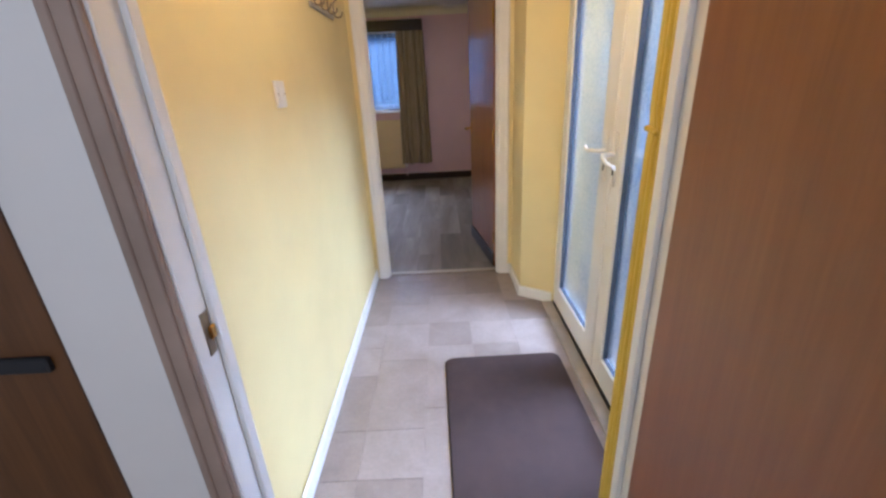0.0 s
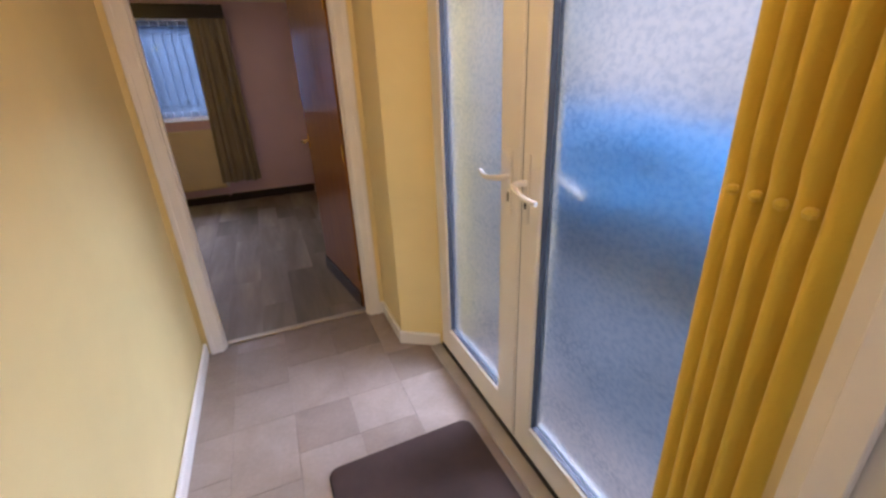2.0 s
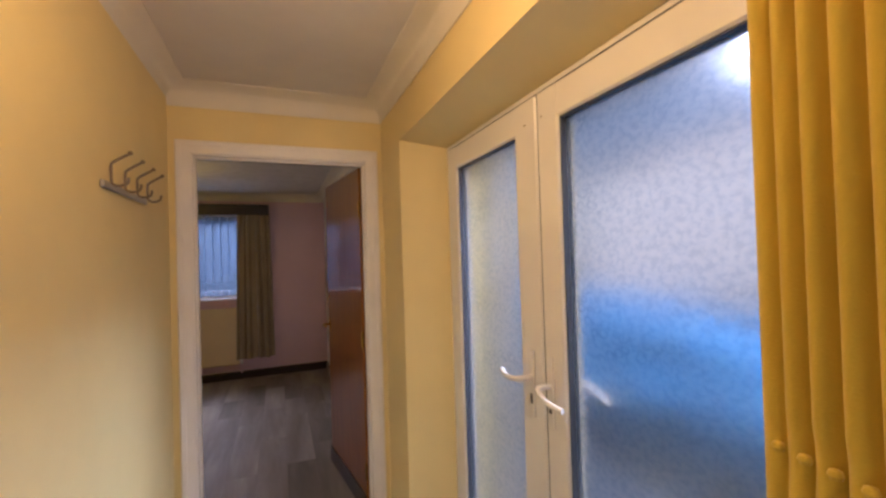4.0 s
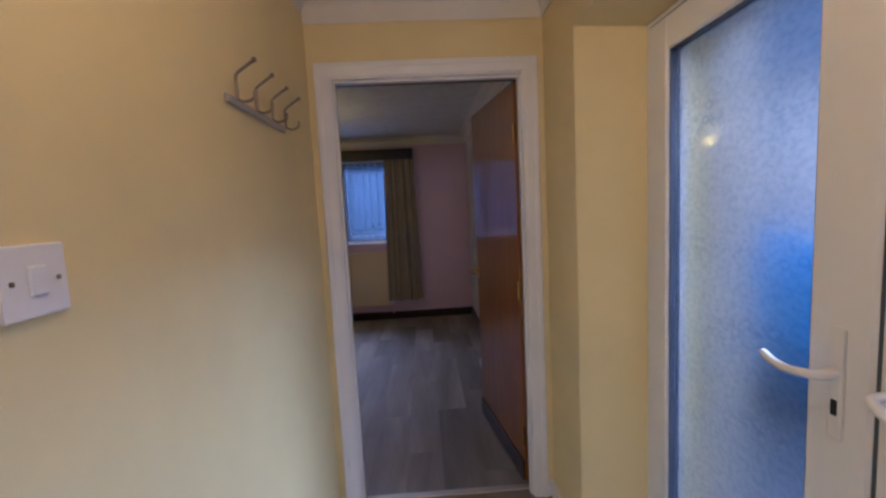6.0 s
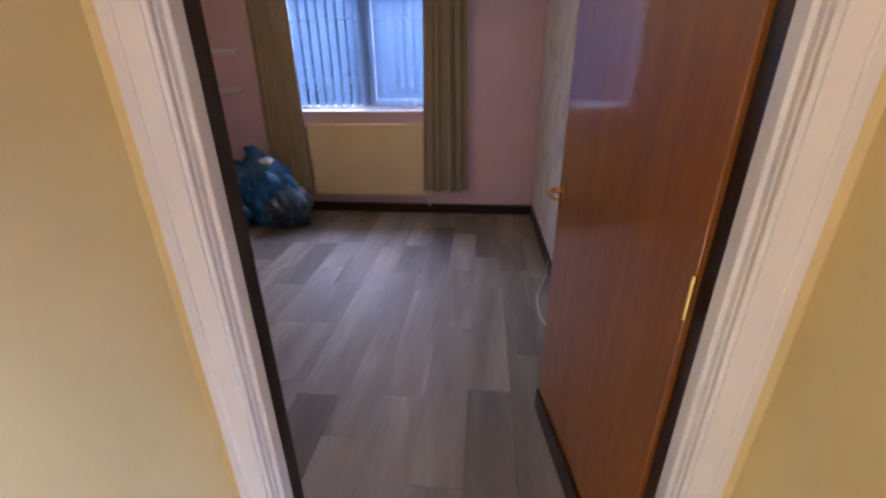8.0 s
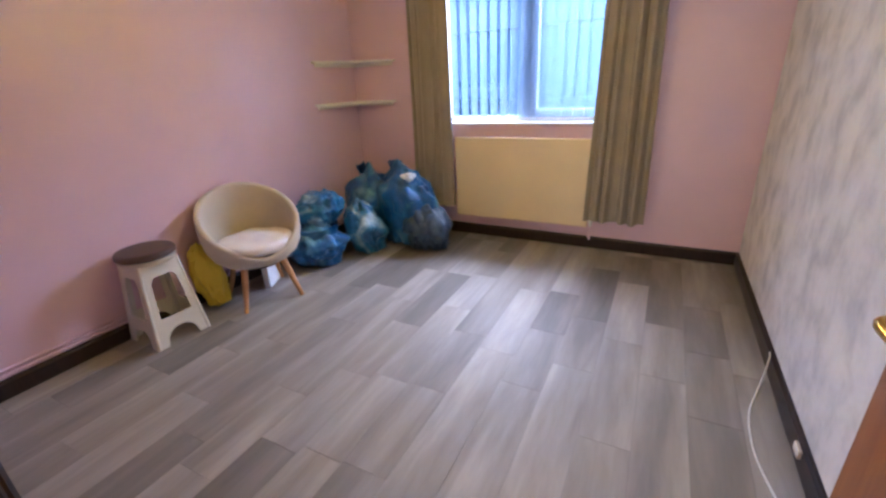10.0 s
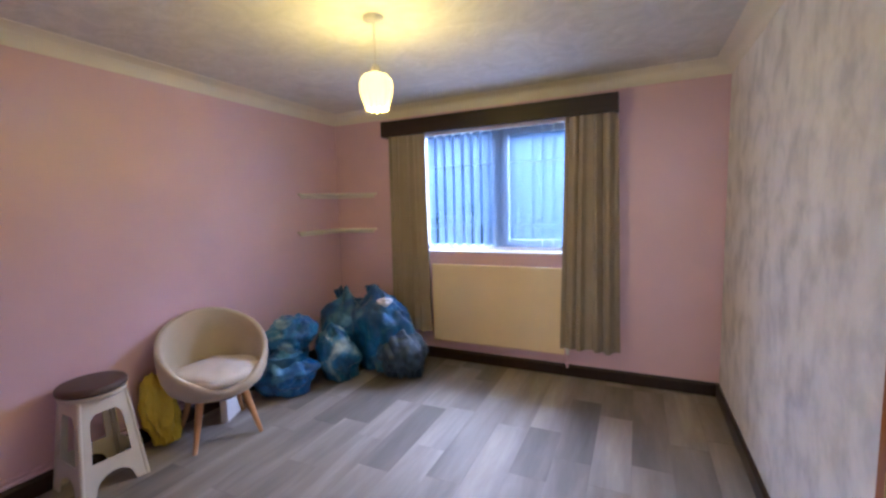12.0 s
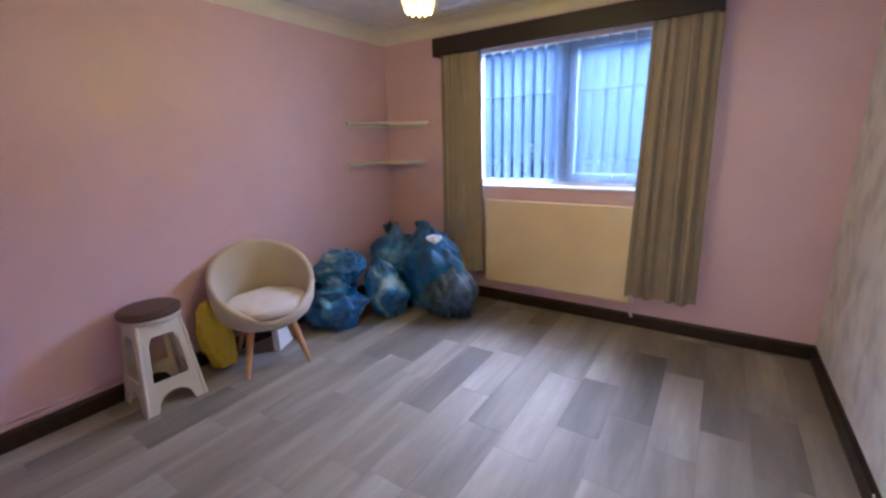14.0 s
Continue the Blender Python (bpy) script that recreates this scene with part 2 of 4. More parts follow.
cl = ramp(FROST, noise_tex(FROST, coords(FROST, (1, 1, 1.6)), 3.0, 5, 0.6, 0.5), [(0.35, (0.295, 0.295, 0.295)), (0.65, (0.37, 0.37, 0.37))])
link(FROST, cl, FROST.node_tree.nodes["Principled BSDF"].inputs["Roughness"])

SLAT = mat("blind_fabric", (0.17, 0.23, 0.29), 0.8, Transmission_Weight=0.0)
nt = SLAT.node_tree
tr = nt.nodes.new("ShaderNodeBsdfTranslucent")
tr.inputs["Color"].default_value = (0.14, 0.20, 0.28, 1)
ms = nt.nodes.new("ShaderNodeMixShader")
ms.inputs[0].default_value = 0.55
nt.links.new(nt.nodes["Principled BSDF"].outputs[0], ms.inputs[1])
nt.links.new(tr.outputs[0], ms.inputs[2])
tp = nt.nodes.new("ShaderNodeBsdfTransparent")
m2 = nt.nodes.new("ShaderNodeMixShader")
tp.inputs["Color"].default_value = (0.88, 0.92, 1.0, 1)
m2.inputs[0].default_value = 0.55
nt.links.new(ms.outputs[0], m2.inputs[1])
nt.links.new(tp.outputs[0], m2.inputs[2])
nt.links.new(m2.outputs[0], nt.nodes["Material Output"].inputs[0])

SHADE = mat("lit_glass_shade", (0.45, 0.38, 0.24), 0.3)
sb = SHADE.node_tree.nodes["Principled BSDF"]
sb.inputs["Emission Color"].default_value = (1.0, 0.70, 0.20, 1)
sb.inputs["Emission Strength"].default_value = 0.24
nt = SHADE.node_tree
see = nt.nodes.new("ShaderNodeBsdfTransparent")
m3 = nt.nodes.new("ShaderNodeMixShader")
m3.inputs[0].default_value = 0.10
nt.links.new(sb.outputs[0], m3.inputs[1])
nt.links.new(see.outputs[0], m3.inputs[2])
nt.links.new(m3.outputs[0], nt.nodes["Material Output"].inputs[0])

ASPHALT = painted("grey_paving", (0.09, 0.11, 0.13), 0.85, 60, 0.4, 0.25, 2)
GRASS = painted("lawn", (0.05, 0.085, 0.03), 0.95, 60, 0.5, 0.35, 3)
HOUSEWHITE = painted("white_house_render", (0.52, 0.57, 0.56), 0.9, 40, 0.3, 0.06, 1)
SLATE = painted("slate_roof", (0.20, 0.22, 0.25), 0.7, 30, 0.4, 0.2, 2)
LEAF = painted("hedge_leaf", (0.085, 0.15, 0.12), 0.6, 30, 0.2, 0.4, 5)
BLUEMASS = painted("blue_mass_skin", (0.028, 0.25, 0.54), 0.5, 12, 0.5, 0.3, 3)
FENCE = painted("neighbour_render", (0.66, 0.63, 0.59), 0.8, 40, 0.3, 0.2, 3)


# ---- builders ----
def add_box(bm, x0, y0, z0, x1, y1, z1, bev=0.0, seg=1):
    vs = bmesh.ops.create_cube(bm, size=1.0)["verts"]
    for w in vs:
        w.co = Vector(((x0 + x1) / 2 + w.co.x * (x1 - x0), (y0 + y1) / 2 + w.co.y * (y1 - y0), (z0 + z1) / 2 + w.co.z * (z1 - z0)))
    if bev > 0:
        es = list({e for w in vs for e in w.link_edges})
        bmesh.ops.bevel(bm, geom=es, offset=bev, segments=seg, affect="EDGES", profile=0.7)
    return bm


def boxes(*specs, bev=0.0, seg=1):
    bm = bmesh.new()
    for b in specs:
        add_box(bm, *b, bev=bev, seg=seg)
    return bm


def make(name, bm, material, parent=None, label="", smooth=False):
    me = bpy.data.meshes.new(name)
    bmesh.ops.recalc_face_normals(bm, faces=bm.faces)
    for f in bm.faces:
        f.smooth = smooth
    bm.to_mesh(me)
    bm.free()
    me.materials.append(material)
    ob = new(name, me)
    if smooth:
        me.set_sharp_from_angle(angle=radians(50))
    if parent is not None:
        ob.parent = parent
    if label:
        ob["label"] = label
    return ob


def part(name, bm, material, parent, label="", smooth=False):
    return make(name, bm, material, parent, label, smooth)


def thing(name, label, category, group="", kind="", at=(0, 0, 0)):
    ob = new(name)
    ob.empty_display_size = 0.1
    ob.location = at
    return tagged(ob, label, category, group, kind)


def structure(name, bm, material, label, category="", smooth=False):
    return tagged(make(name, bm, material, None, "", smooth), label, category, "", "structure")


def tube(points, radius, n=8, taper=None):
    """A round bar along points."""
    bm = bmesh.new()
    pts = [Vector(p) for p in points]
    rings = []
    up = Vector((0.123, 0.35, 0.93)).normalized()
    for i, p in enumerate(pts):
        d = (pts[min(i + 1, len(pts) - 1)] - pts[max(i - 1, 0)]).normalized()
        a = d.cross(up)
        if a.length < 1e-3:
            a = d.cross(Vector((1, 0, 0)))
        a.normalize()
        b = d.cross(a)
        r = radius if taper is None else radius + (taper - radius) * i / (len(pts) - 1)
        rings.append([bm.verts.new(p + (a * math.cos(2 * math.pi * k / n) + b * math.sin(2 * math.pi * k / n)) * r) for k in range(n)])
    for r0, r1 in zip(rings, rings[1:]):
        for k in range(n):
            bm.faces.new((r0[k], r0[(k + 1) % n], r1[(k + 1) % n], r1[k]))
    bm.faces.new(rings[0])
    bm.faces.new(list(reversed(rings[-1])))
    return bm


def smooth_path(points, per=6):
    """Catmull-Rom points through the given ones."""
    p = [Vector(q) for q in points]
    p = [2 * p[0] - p[1]] + p + [2 * p[-1] - p[-2]]
    out = []
    for i in range(1, len(p) - 2):
        for k in range(per):
            t = k / per
            out.append(0.5 * ((2 * p[i]) + (p[i + 1] - p[i - 1]) * t + (2 * p[i - 1] - 5 * p[i] + 4 * p[i + 1] - p[i + 2]) * t * t + (3 * p[i] - p[i - 1] - 3 * p[i + 1] + p[i + 2]) * t ** 3))
    out.append(p[-2])
    return out


def lathe(profile, n=32, at=(0, 0, 0)):
    """A turned shape from (radius, height) pairs."""
    bm = bmesh.new()
    rings = []
    for r, z in profile:
        rings.append([bm.verts.new((at[0] + r * math.cos(2 * math.pi * k / n), at[1] + r * math.sin(2 * math.pi * k / n), at[2] + z)) for k in range(n)])
    for a, b in zip(rings, rings[1:]):
        for k in range(n):
            bm.faces.new((a[k], a[(k + 1) % n], b[(k + 1) % n], b[k]))
    bm.faces.new(list(reversed(rings[0])))
    bm.faces.new(rings[-1])
    return bm


def prism(outline, z0, z1):
    """An upright prism over an outline in the plan."""
    bm = bmesh.new()
    lo = [bm.verts.new((x, y, z0)) for x, y in outline]
    hi = [bm.verts.new((x, y, z1)) for x, y in outline]
    bm.faces.new(list(reversed(lo)))
    bm.faces.new(hi)
    for k in range(len(outline)):
        j = (k + 1) % len(outline)
        bm.faces.new((lo[k], lo[j], hi[j], hi[k]))
    return bm


def sweep(profile, path, closed=False):
    """Sweeps a profile of (inward, height) along a plan path whose inside lies on its left, mitred at corners."""
    bm = bmesh.new()
    n = len(path)
    rings = []
    for i in range(n):
        p = Vector(path[i])
        if closed or 0 < i < n - 1:
            d0 = (p - Vector(path[i - 1])).normalized()
            d1 = (Vector(path[(i + 1) % n]) - p).normalized()
        else:
            d0 = d1 = (Vector(path[1]) - p).normalized() if i == 0 else (p - Vector(path[i - 1])).normalized()
        n0, n1 = Vector((-d0.y, d0.x)), Vector((-d1.y, d1.x))
        m = (n0 + n1) / (1 + n0.dot(n1))
        rings.append([bm.verts.new((p.x + m.x * a, p.y + m.y * a, h)) for a, h in profile])
    k = len(profile)
    pairs = list(zip(rings, rings[1:])) + ([(rings[-1], rings[0])] if closed else [])
    for a, b in pairs:
        for j in range(k):
            bm.faces.new((a[j], a[(j + 1) % k], b[(j + 1) % k], b[j]))
    if not closed:
        bm.faces.new(rings[0])
        bm.faces.new(list(reversed(rings[-1])))
    return bm


def coving(size, top, steps=7):
    pts = [(0, top), (0, top - size), (0.006, top - size)]
    for i in range(steps + 1):
        a = math.pi / 2 * i / steps
        r = size - 0.010
        pts.append((size - 0.004 - r * math.cos(a) + 0.0, top - size + 0.006 + (r - 0.002) * (math.sin(a))))
    pts += [(size, top - 0.004), (size, top)]
    return pts


def plate(outlines, thick):
    """A flat plate with holes, in its own x-y plane: the first outline is its edge."""
    cu = bpy.data.curves.new("plate", "CURVE")
    cu.dimensions, cu.fill_mode, cu.extrude = "2D", "BOTH", thick / 2
    for pts in outlines:
        sp = cu.splines.new("POLY")
        sp.points.add(len(pts) - 1)
        for q, (x, y) in zip(sp.points, pts):
            q.co = (x, y, 0, 1)
        sp.use_cyclic_u = True
    tmp = bpy.data.objects.new("plate", cu)
    me = bpy.data.meshes.new_from_object(tmp)
    bm = bmesh.new()
    bm.from_mesh(me)
    bpy.data.objects.remove(tmp)
    bpy.data.curves.remove(cu)
    bpy.data.meshes.remove(me)
    bmesh.ops.remove_doubles(bm, verts=bm.verts, dist=1e-5)
    return bm


# ---- plan ----
HX, HY0, HCEIL = 1.045, -2.155, 2.325          # hall: width, start, ceiling
RX0, RX1, RY0, RY1, RCEIL = -2.235, 1.068, 0.10, 3.525, 2.325   # room
OX0, OX1, OH = 0.116, 0.943, 1.99             # inner doorway
SX0, SX1, SY = 0.100, 0.936, -2.262            # first doorway, room side of its wall

structure("wall_hall_left", boxes((-0.10, HY0, 0, 0.012, 0, HCEIL)), YELLOW, "pale yellow painted hall wall", "wall")
structure("wall_hall_end", boxes((0, 0, 0, OX0 - 0.03, 0.05, HCEIL), (OX1 + 0.03, 0, 0, 1.35, 0.05, HCEIL), (OX0 - 0.03, 0, OH + 0.03, OX1 + 0.03, 0.05, HCEIL)), YELLOW, "yellow painted end wall with a doorway", "wall")
structure("wall_room_front", boxes((RX0 - 0.2, 0.05, 0, OX0 - 0.03, RY0, RCEIL), (OX1 + 0.03, 0.05, 0, 1.35, RY0, RCEIL), (OX0 - 0.03, 0.05, OH + 0.03, OX1 + 0.03, RY0, RCEIL)), PINK, "pink painted wall beside the doorway", "wall")
# right-hand hall wall: splayed pier, lintel and the short return behind the curtain
structure("wall_hall_right", prism([(HX, 0), (HX, -0.372), (1.241, -0.502), (1.45, -0.502), (1.45, 0)], 0, HCEIL), YELLOW, "yellow painted pier with a splayed reveal", "wall")
bm = bmesh.new()
lo = [(HX, 2.033), (1.235, 1.975), (1.45, 1.975), (1.45, HCEIL), (HX, HCEIL)]
a = [bm.verts.new((x, -0.372, z)) for x, z in lo]
b = [bm.verts.new((x, HY0, z)) for x, z in lo]
bm.faces.new(a)
bm.faces.new(list(reversed(b)))
for k in range(5):
    bm.faces.new((a[k], a[(k + 1) % 5], b[(k + 1) % 5], b[k]))
structure("wall_hall_lintel", bm, YELLOW, "yellow painted lintel with a sloping soffit", "wall")
structure("wall_hall_return", prism([(1.241, -1.994), (1.45, -1.994), (1.45, HY0), (1.14, HY0)], 0, 1.985), YELLOW, "yellow painted reveal behind the curtain", "wall")
structure("wall_hall_start", boxes((-1.6, SY, 0, SX0 - 0.03, HY0, HCEIL), (SX1 + 0.03, SY, 0, 2.0, HY0, HCEIL), (SX0 - 0.03, SY, OH + 0.03, SX1 + 0.03, HY0, HCEIL)), YELLOW, "yellow painted wall with the first doorway", "wall")
structure("ceiling_hall", boxes((-0.1, HY0, HCEIL, 1.45, 0.05, HCEIL + 0.15)), HALLCEIL, "off-white hall ceiling", "ceiling")
structure("ceiling_room", boxes((RX0 - 0.2, 0.05, RCEIL, 1.35, RY1 + 0.26, RCEIL + 0.15)), CEILING, "off-white swirl-textured ceiling", "ceiling")
# plain room in which the walk begins
structure("wall_start_room", boxes((-1.7, -5.0, 0, -1.6, HY0, HCEIL), (2.0, -5.0, 0, 2.1, HY0, HCEIL), (-1.7, -5.1, 0, 2.1, -5.0, HCEIL)), WHITE, "plain painted wall", "wall")
structure("ceiling_start_room", boxes((-1.7, -5.1, HCEIL, 2.1, HY0, HCEIL + 0.15)), HALLCEIL, "plain ceiling", "ceiling")

# room walls
structure("wall_room_left", boxes((RX0 - 0.2, RY0, 0, RX0, RY1 + 0.26, RCEIL)), PINK, "pink painted wall", "wall")
structure("wall_room_right", boxes((RX1, RY0, 0, 1.35, RY1 + 0.26, RCEIL)), WALLPAPER, "grey and white patterned wallpaper wall", "wall")
WX0, WX1, WZ0, WZ1 = -1.335, 0.165, 0.992, 2.10
structure("wall_room_back", boxes((RX0, RY1, 0, WX0, RY1 + 0.26, RCEIL), (WX1, RY1, 0, RX1, RY1 + 0.26, RCEIL), (WX0, RY1, 0, WX1, RY1 + 0.26, WZ0), (WX0, RY1, WZ1, WX1, RY1 + 0.26, RCEIL)), PINK, "pink painted wall with a window", "wall")

# covings
structure("trim_hall_coving", sweep(coving(0.10, HCEIL), [(0, HY0), (HX, HY0), (HX, 0), (0, 0)], True), COVING, "white plaster coving", "coving", True)
structure("trim_room_coving", sweep(coving(0.095, RCEIL), [(RX0, RY0), (RX1, RY0), (RX1, RY1), (RX0, RY1)], True), COVING, "cream plaster coving", "coving", True)

# skirtings
SK = [(0, 0), (0.014, 0), (0.014, 0.060), (0.010, 0.070), (0, 0.072)]
structure("baseboard_hall_left", sweep(SK, [(0.020, -0.001), (0.020, HY0 + 0.02)]), WHITE, "white gloss skirting board", "skirting")
structure("baseboard_hall_pier", sweep(SK, [(1.228, -0.494), (HX, -0.372), (HX, 0.0), (1.008, 0.0)]), WHITE, "white gloss skirting board", "skirting")
SKD = [(0, 0), (0.018, 0), (0.018, 0.080), (0.010, 0.095), (0, 0.097)]
structure("baseboard_room", sweep(SKD, [(1.02, RY0), (RX1, RY0), (RX1, RY1), (RX0, RY1), (RX0, RY0), (0.05, RY0)]), DARKTRIM, "dark stained skirting board", "skirting")


def architrave(x0, x1, z1, w, y, out, mat_, nm, label):
    """Moulded casing round a doorway: three sides, stepped section, standing out from the wall at y by out (signed)."""
    s = 1 if out > 0 else -1
    o = abs(out)
    bm = bmesh.new()
    for inset, wide, thick in ((0.0, w, o * 0.55), (0.008, w * 0.55, o * 0.8), (w * 0.62, w * 0.30, o)):
        a0, a1 = sorted((y, y + s * thick))
        xi, zi = inset, inset
        add_box(bm, x0 - xi - wide, a0, 0, x0 - xi, a1, z1 + zi + wide, 0.002)
        add_box(bm, x1 + xi, a0, 0, x1 + xi + wide, a1, z1 + zi + wide, 0.002)
        add_box(bm, x0 - xi - 0.0005, a0, z1 + zi, x1 + xi + 0.0005, a1, z1 + zi + wide, 0.002)
    return structure(nm, bm, mat_, label, "door frame")


# inner doorway
structure("trim_inner_lining", boxes((OX0 - 0.03, 0.0, 0, OX0, 0.045, OH), (OX1, 0.0, 0, OX1 + 0.03, 0.045, OH), (OX0 - 0.03, 0.0, OH, OX1 + 0.03, 0.045, OH + 0.03), (OX0, 0.012, 0, OX0 + 0.010, 0.045, OH), (OX1 - 0.010, 0.012, 0, OX1, 0.045, OH), (OX0 + 0.010, 0.012, OH - 0.010, OX1 - 0.010, 0.045, OH), bev=0.0015), WHITE, "white gloss door lining", "door frame")
structure("trim_inner_lining_dark", boxes((OX0 - 0.03, 0.045, 0, OX0, RY0 + 0.004, OH), (OX1, 0.045, 0, OX1 + 0.03, RY0 + 0.004, OH), (OX0 - 0.03, 0.045, OH, OX1 + 0.03, RY0 + 0.004, OH + 0.03), bev=0.0015), DARKTRIM, "dark stained door lining", "door frame")
architrave(OX0 - 0.002, OX1 + 0.002, OH + 0.002, 0.072, 0.0, -0.022, WHITE, "trim_inner_architrave", "white gloss moulded door casing")
architrave(OX0 - 0.010, OX1 + 0.010, OH + 0.010, 0.055, RY0, 0.020, DARKTRIM, "trim_inner_architrave_dark", "dark stained moulded door casing")
structure("trim_threshold", boxes((OX0, 0.040, 0.001, OX1, 0.078, 0.010), bev=0.003), THRESH, "thin metal threshold strip", "threshold")

# first doorway
structure("trim_first_lining", boxes((SX0 - 0.03, SY, 0, SX0, HY0, OH), (SX1, SY, 0, SX1 + 0.03, HY0, OH), (SX0 - 0.03, SY, OH, SX1 + 0.03, HY0, OH + 0.03), (SX0, SY + 0.060, 0, SX0 + 0.012, SY + 0.088, OH), (SX1 - 0.012, SY + 0.060, 0, SX1, SY + 0.088, OH), (SX0 + 0.012, SY + 0.060, OH - 0.012, SX1 - 0.012, SY + 0.088, OH), bev=0.0015), WHITE, "white gloss door lining", "door frame")
architrave(SX0 - 0.004, SX1 + 0.004, OH + 0.004, 0.056, SY, -0.020, TAUPE, "trim_first_architrave_back", "worn taupe painted door casing")
structure("wall_start_face", boxes((-0.125, SY - 0.006, 0, SX0 - 0.062, SY - 0.001, HCEIL), (SX1 + 0.062, SY - 0.006, 0, 2.0, SY - 0.001, HCEIL)), LILAC, "white painted wall beside the first doorway", "wall")
# flat board and strip added in place of the dark area past the wall's end
structure("wall_start_panel", boxes((-1.6, SY - 0.010, 0, -0.126, SY - 0.001, HCEIL)), DARKBOARD, "flat dark brown board added for a dark area", "wall")
structure("trim_board_strip", boxes((-1.6, SY - 0.024, 0.925, -0.15, SY - 0.0105, 0.955), bev=0.003), BLACK, "black strip across the added dark brown board", "rail")
keep = thing("strike_plate", "small worn brass strike plate on the door frame", "strike plate", "", "", (SX0, SY + 0.042, 0.952))
part("plate", boxes((0.0, -0.012, -0.045, 0.0022, 0.012, 0.045), bev=0.0008), OLDMETAL, keep)
part("keep", boxes((0.0022, -0.004, -0.014, 0.010, 0.014, 0.014), bev=0.003), BRASS, keep, "worn brass lip")


def lever(parent, material, origin, along, outward, length=0.10):
    """A curved lever on a round neck. along, outward: unit vectors."""
    o, al, out = Vector(origin), Vector(along), Vector(outward)
    pts = [o, o + out * 0.035, o + out * 0.050 + al * 0.014, o + out * 0.052 + al * 0.045 - Vector((0, 0, 0.004)), o + out * 0.048 + al * 0.08 - Vector((0, 0, 0.003)), o + out * 0.040 + al * length + Vector((0, 0, 0.004))]
    return part("handle", tube(smooth_path(pts), 0.0095, 10, 0.008), material, parent, "", True)


def leaf_door(name, label, hinge, angle, width, material, handle_mat, kick=None):
    """A flush door leaf that turns about its hinge; local x runs from the hinge, local -y is the face with the casing side."""
    d = thing(name, label, "door", "", "structure", (hinge[0], hinge[1], 0))
    d.rotation_euler = (0, 0, radians(angle))
    part("leaf", boxes((0, -0.038, 0.008, width, 0, OH + 0.002), bev=0.0025), material, d)
    if kick is not None:
        part("kickboard", boxes((0.0, 0.001, 0.010, width - 0.004, 0.012, 0.115), bev=0.003), kick, d, "dark stained kickboard")
    return d


# open door of the inner doorway: its hall-side face looks into the room's middle
door_room = leaf_door("door_3", "varnished orange-brown wooden door standing open", (0.930, 0.100), 98.4, 0.755, DOORWOOD, BRASS, DARKTRIM)
for z in (0.25, 1.0, 1.75):
    part("hinge", tube([(-0.004, 0.004, z - 0.045), (-0.004, 0.004, z + 0.045)], 0.006, 8), BRASS, door_room)
bp = part("backplate", boxes((0.697, 0.0005, 0.945, 0.731, 0.005, 1.045), bev=0.002), BRASS, door_room, "brass back plate")
bp2 = part("backplate", boxes((0.697, -0.043, 0.945, 0.731, -0.0385, 1.045), bev=0.002), BRASS, door_room, "brass back plate")
lever(door_room, BRASS, (0.714, 0.005, 1.0), (-1, 0, 0), (0, 1, 0), 0.085)
lever(door_room, BRASS, (0.714, -0.043, 1.0), (-1, 0, 0), (0, -1, 0), 0.085)

door_hall = leaf_door("door_2", "plain brown wooden door standing open", (SX1 + 0.018, SY - 0.002), -91, 0.83, HALLDOOR, BRASS)

# ---- French doors ----
fd = thing("door_1", "white plastic French doors with misted glass", "French doors", "", "structure", (1.238, 0.012, 0))
FY0, FY1, FZ1 = -0.515, -2.005, 1.975


def y_frame(ya, yb, za, zb, w, x0, x1, bev=0.004, wb=None, wl=None):
    wb = w if wb is None else wb
    wl = w if wl is None else wl
    bm = bmesh.new()
    lo, hi = min(ya, yb), max(ya, yb)
    add_box(bm, x0, lo, za, x1, lo + wl, zb, bev)
    add_box(bm, x0, hi - w, za, x1, hi, zb, bev)
    add_box(bm, x0 + 0.0008, lo + w * 0.9, zb - w, x1 - 0.0008, hi - w * 0.9, zb - 0.0005, bev)
    add_box(bm, x0 + 0.0008, lo + w * 0.9, za + 0.0005, x1 - 0.0008, hi - w * 0.9, za + wb, bev)
    return bm


